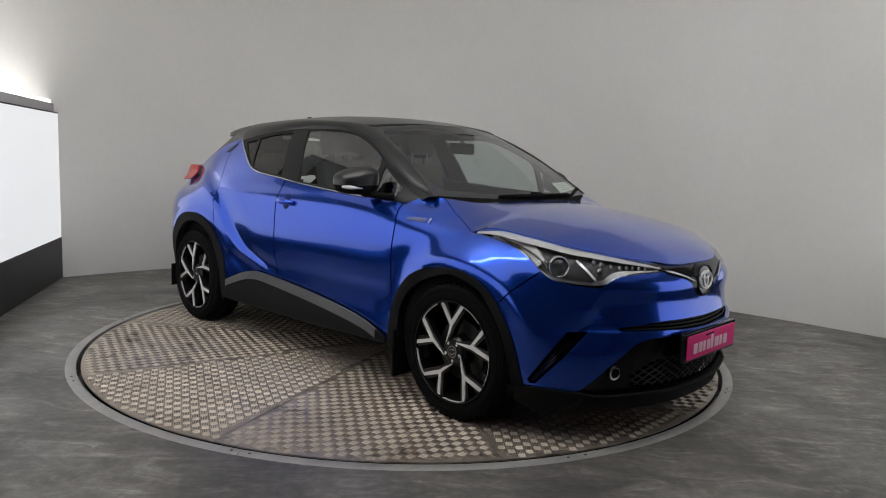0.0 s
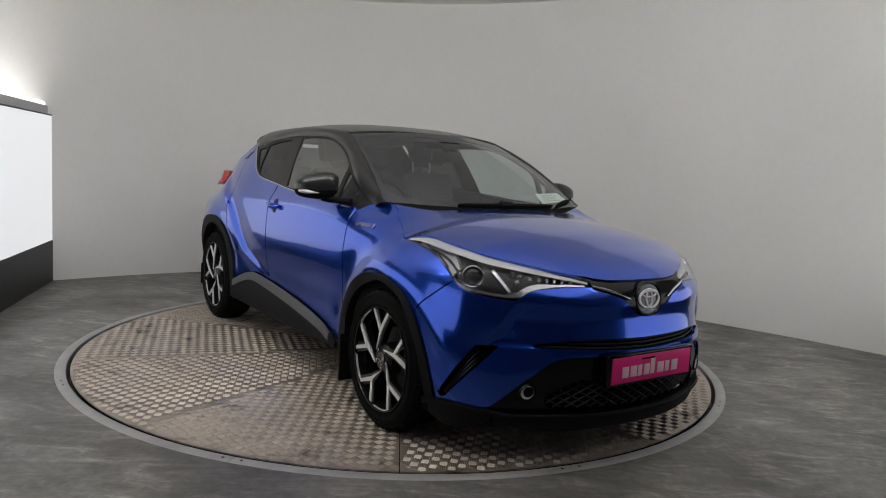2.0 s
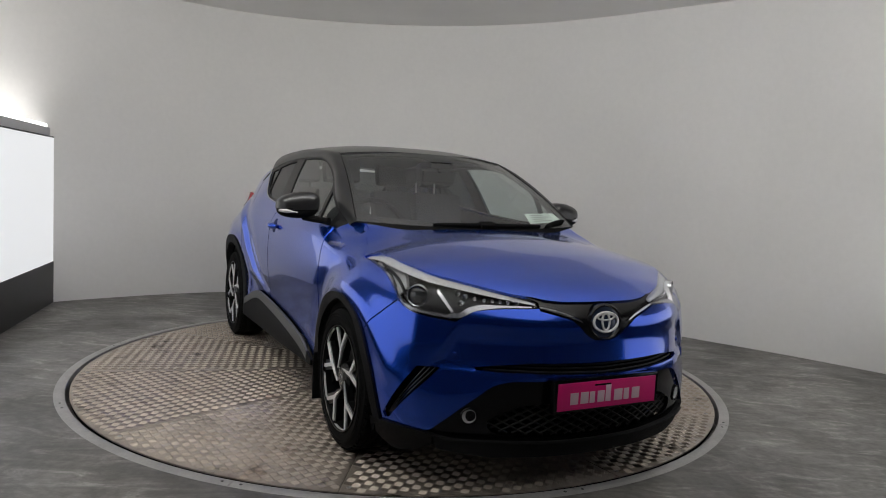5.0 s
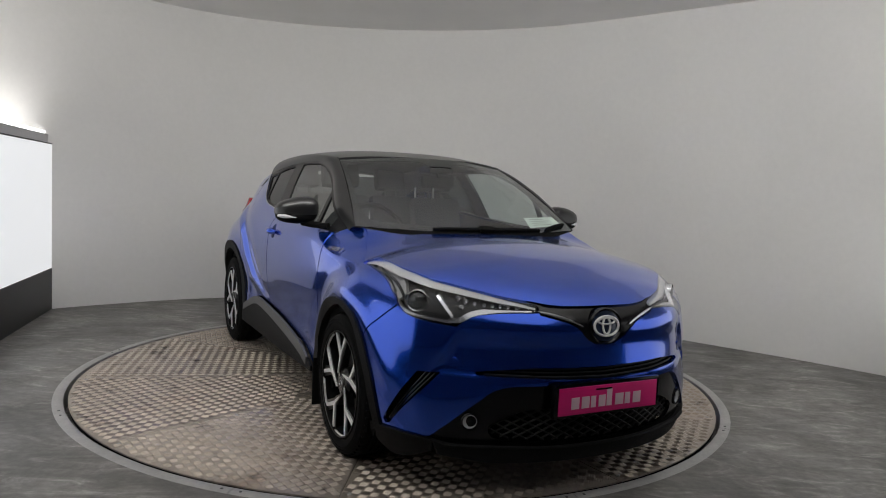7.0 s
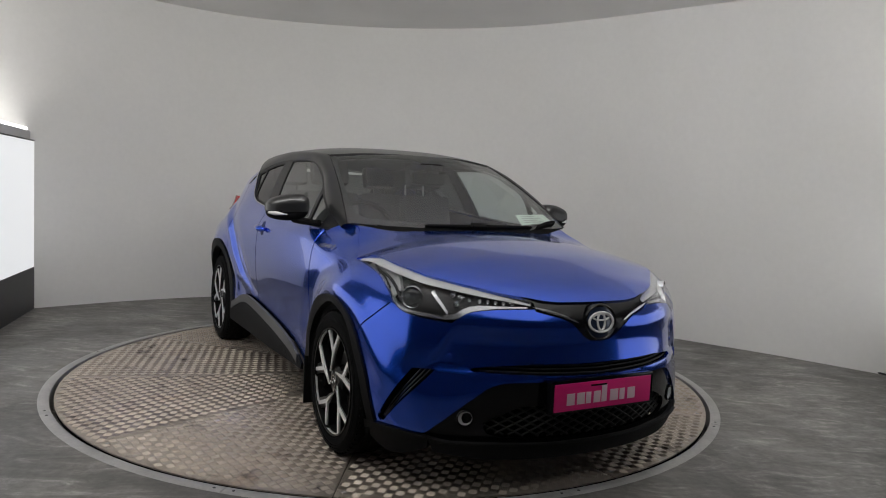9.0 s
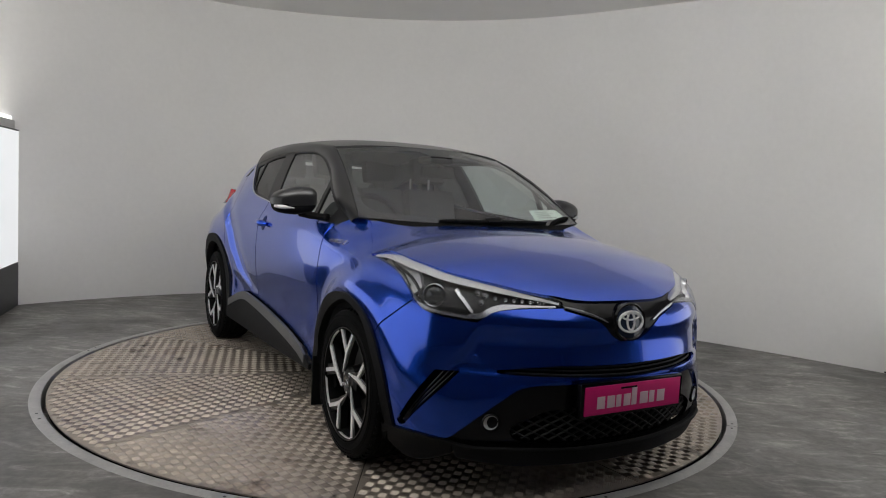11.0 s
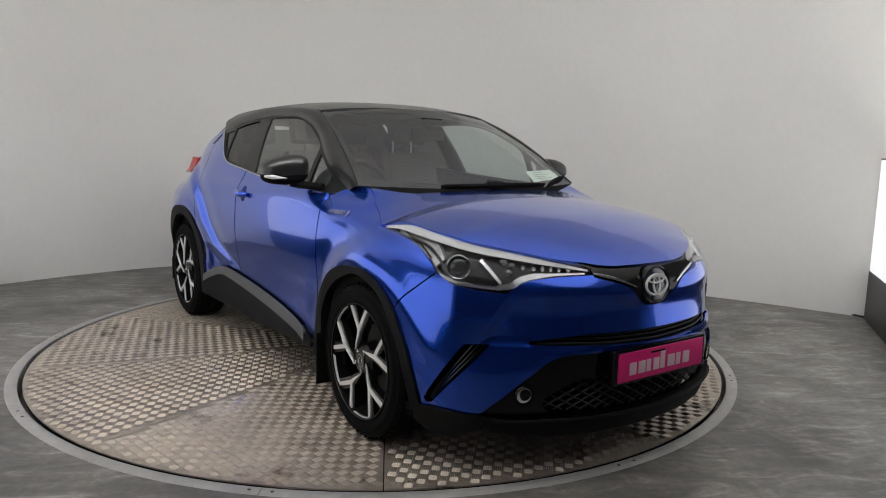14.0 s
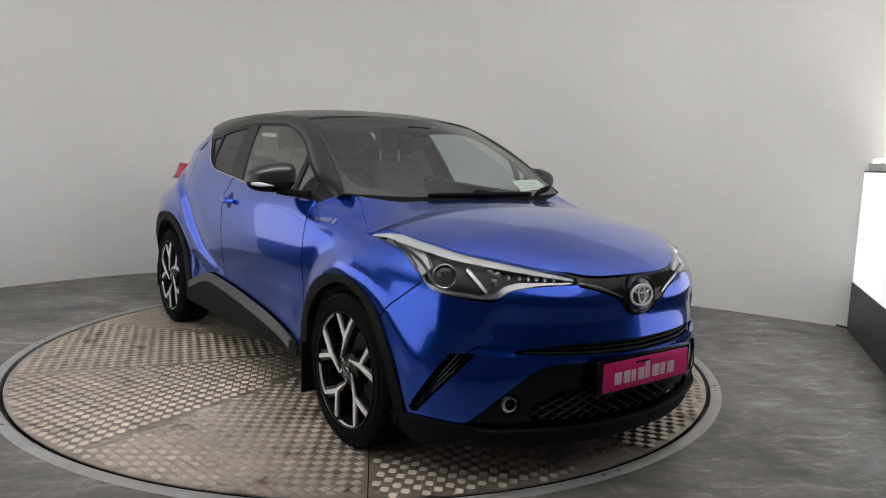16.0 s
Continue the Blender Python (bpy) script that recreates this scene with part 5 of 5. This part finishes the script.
def build_details(car, doors):
    # wipers
    for name, a, mid, b in (("wiper", (-.44, .008), (-.02, .01), (.56, .012)), ("wiper", (.62, .004), (.80, .03), (.92, .06))):
        bm = bmesh.new()
        line = [screen_at(np.array(a[0] + (b[0] - a[0]) * t), np.array(a[1] + (b[1] - a[1]) * t + .012 * math.sin(t * math.pi)), .014) for t in np.linspace(0, 1, 14)]
        tube(bm, line, [.006] + [.010] * 12 + [.006], 6)
        blade = [p + [-.002, 0, -.008] for p in line]
        tube(bm, blade, .005, 5)
        if a[0] < 0:
            box(bm, -.02, .02, -.045, .045, -.012, .012, .005, Matrix.Translation(line[6]) @ pose(0, 0, 0, 0, 30, 0))
        part(name, bm, DARK, car, "black windscreen wiper")
    # door handles: a bar across a patch whose darker blue imitates the cup's shade
    for m, door in zip((False, True), doors):
        k = SKIN_MIRROR if m else np.array([1, 1, 1])
        s0, z0 = 2.865, .962
        cup = [(s0 - .004 + .034 * math.cos(a), z0 - .004 + .046 * math.sin(a)) for a in np.linspace(0, 2 * math.pi, 18, endpoint=False)]
        part("handle_cup_shade", panel_mesh("handle_cup_shade", cup, lambda s, z, out: skin(s, z, out + .0025), CUP_SHADE, step=.01, gap=0, deep=.002, mirror=m), CUP_SHADE, door, "darker blue patch standing for the handle cup's shade")
        bm = bmesh.new()
        tube(bm, [skin(np.array(s0 + d), np.array(z0 + h), o) * k for d, h, o in ((.070, .002, .004), (.055, .001, .020), (.02, 0, .030), (-.03, -.004, .030), (-.06, -.006, .020), (-.072, -.007, .004))], [.012, .018, .020, .020, .018, .011], 10)
        part("door_handle", bm, PAINT, door, "body-coloured door handle", sharp=60)
    pair("rear_door_handle", [(3.735, 1.306), (3.80, 1.295), (3.87, 1.245), (3.81, 1.255)], on_skin(.003), PIANO, car, "hidden black rear door handle", step=.02, gap=0, deep=.004)
    # lettering on the front wings
    for m in (False, True):
        text = bpy.data.curves.new("wing_badge", "FONT")
        text.body = "HYBRID"
        text.size, text.extrude, text.align_x, text.align_y = .034, .0018, "CENTER", "CENTER"
        text.space_character = 1.05
        text.materials.append(REFLECTOR)
        ob = new("wing_badge", text)
        ob.parent = car
        s0, z0 = 1.72, .945
        p = skin(np.array(s0), np.array(z0), .004)
        ax = Vector(skin(np.array(s0 - .05), np.array(z0)) - skin(np.array(s0 + .05), np.array(z0))).normalized()
        up = Vector(skin(np.array(s0), np.array(z0 + .02)) - skin(np.array(s0), np.array(z0 - .02))).normalized()
        if m:
            p, ax, up = p * SKIN_MIRROR, -Vector(ax * Vector((1, -1, 1))), Vector(up * Vector((1, -1, 1)))
        n = ax.cross(up).normalized()
        up = n.cross(ax)
        ob.matrix_basis = Matrix.Translation(p) @ Matrix((ax, up, n)).transposed().to_4x4() @ pose(0, 0, 0, 0, 0, 0)
        tagged(ob, "small chrome lettering on the wing")
        mark = part("wing_mark", box(bmesh.new(), .079, .090, -.004, .015, 0, .003, .001), REFLECTOR, ob)
        part("wing_mark", box(bmesh.new(), .077, .086, -.017, -.007, 0, .003, .001), REFLECTOR, ob)


car = new("car")
tagged(car, "blue metallic compact crossover with black roof on the turntable", "car")
front_doors = build_body(car)
build_glasshouse(car)
build_lamps(car)
for wx, spin in ((1.32, 92), (-1.32, 104)):
    for wy in (-.765, .765):
        build_wheel(car, wx, wy, spin)
build_mirror(car, False)
build_mirror(car, True)
build_interior(car)
build_details(car, front_doors)

build_room()
light_box((-3.425, 1.70), (.276, -.961), 6.0, .16, .385, 1.54, 1.655, 12, "tall white lit light box on a black plinth")
light_box((3.79, .495), (-.484, -.875), 3.0, .16, .382, 1.25, 1.345, 9, "low white lit light box on a black plinth")
build_ring()
turntable = build_turntable()


# ---- small things ----
def floor_cable():
    bm = bmesh.new()
    tube(bm, [(3.655, .755, .012), (3.69, .73, .010), (3.73, .68, .010), (3.76, .62, .008), (3.80, .52, .008), (3.86, .44, .008)], .008, 8)
    box(bm, 3.64, 3.665, .74, .77, .0, .035, .004)
    tagged(part("floor_cable", bm, CABLE), "short black cable lying along the wall", "cable")


floor_cable()


def ceiling_fill_panel(x0, x1, y0, y1):
    """An unseen glowing membrane added under the ceiling as fill, on the camera's side."""
    thing = new("ceiling_fill_panel")
    thing.matrix_basis = pose((x0 + x1) / 2, (y0 + y1) / 2, CEILING_Z)
    tagged(thing, "large unseen glowing panel added under the ceiling as fill light", "ceiling light")
    w, d = (x1 - x0) / 2, (y1 - y0) / 2
    part("diffuser", box(bmesh.new(), -w + .03, w - .03, -d + .03, d - .03, -.05, -.03), FILL_PANEL, thing, "glowing white membrane added for fill light")
    for a, b, c, e in ((-w, w, -d, -d + .03), (-w, w, d - .03, d), (-w, -w + .03, -d + .03, d - .03), (w - .03, w, -d + .03, d - .03)):
        part("frame", box(bmesh.new(), a, b, c, e, -.06, -.001, .003), BOX_BODY, thing, "pale grey frame")


ceiling_fill_panel(-2.8, 2.8, -4.7, -2.6)


def added_wall_wash(x, y, z, wide, deep, tilt):
    """An unseen softbox added to brighten the curved wall, hung from the ceiling."""
    thing = new("added_wall_wash")
    thing.matrix_basis = pose(x, y, z, tilt)
    tagged(thing, "unseen softbox hung from the ceiling, added to brighten the wall", "softbox")
    part("housing", box(bmesh.new(), -wide / 2, wide / 2, -deep / 2, deep / 2, 0, .08, .01), BOX_BODY, thing, "pale grey housing")
    part("diffuser", box(bmesh.new(), -wide / 2 + .02, wide / 2 - .02, -deep / 2 + .02, deep / 2 - .02, -.006, -.001), ADDED_WASH, thing, "lit white diffuser")
    for sx in (-1, 1):
        top = thing.matrix_basis.inverted() @ Vector((x + sx * wide * .4, y - .05, CEILING_Z))
        part("hanger", tube(bmesh.new(), [(sx * wide * .4, 0, .07), tuple(top)], .01, 6), CABLE, thing)


added_wall_wash(0, -2.3, 2.50, 4.6, .6, 98)


# ---- motion ----
TURNS = [(0, -42.91), (0.5, -45.86), (1, -48.85), (1.5, -51.73), (2, -54.59), (2.5, -57.16), (3, -59.29), (3.5, -60.69), (4, -61.46), (4.4, -61.75), (4.8, -61.82), (16.0, -61.82)]


def motions():
    walk(turntable, [(t, pose(0, 0, 0, 0, 0, a)) for t, a in TURNS])
    walk(car, [(t, pose(0, 0, 0, 0, 0, a) @ pose(-CENTRE_X, -CENTRE_Y, 0)) for t, a in TURNS])


motions()
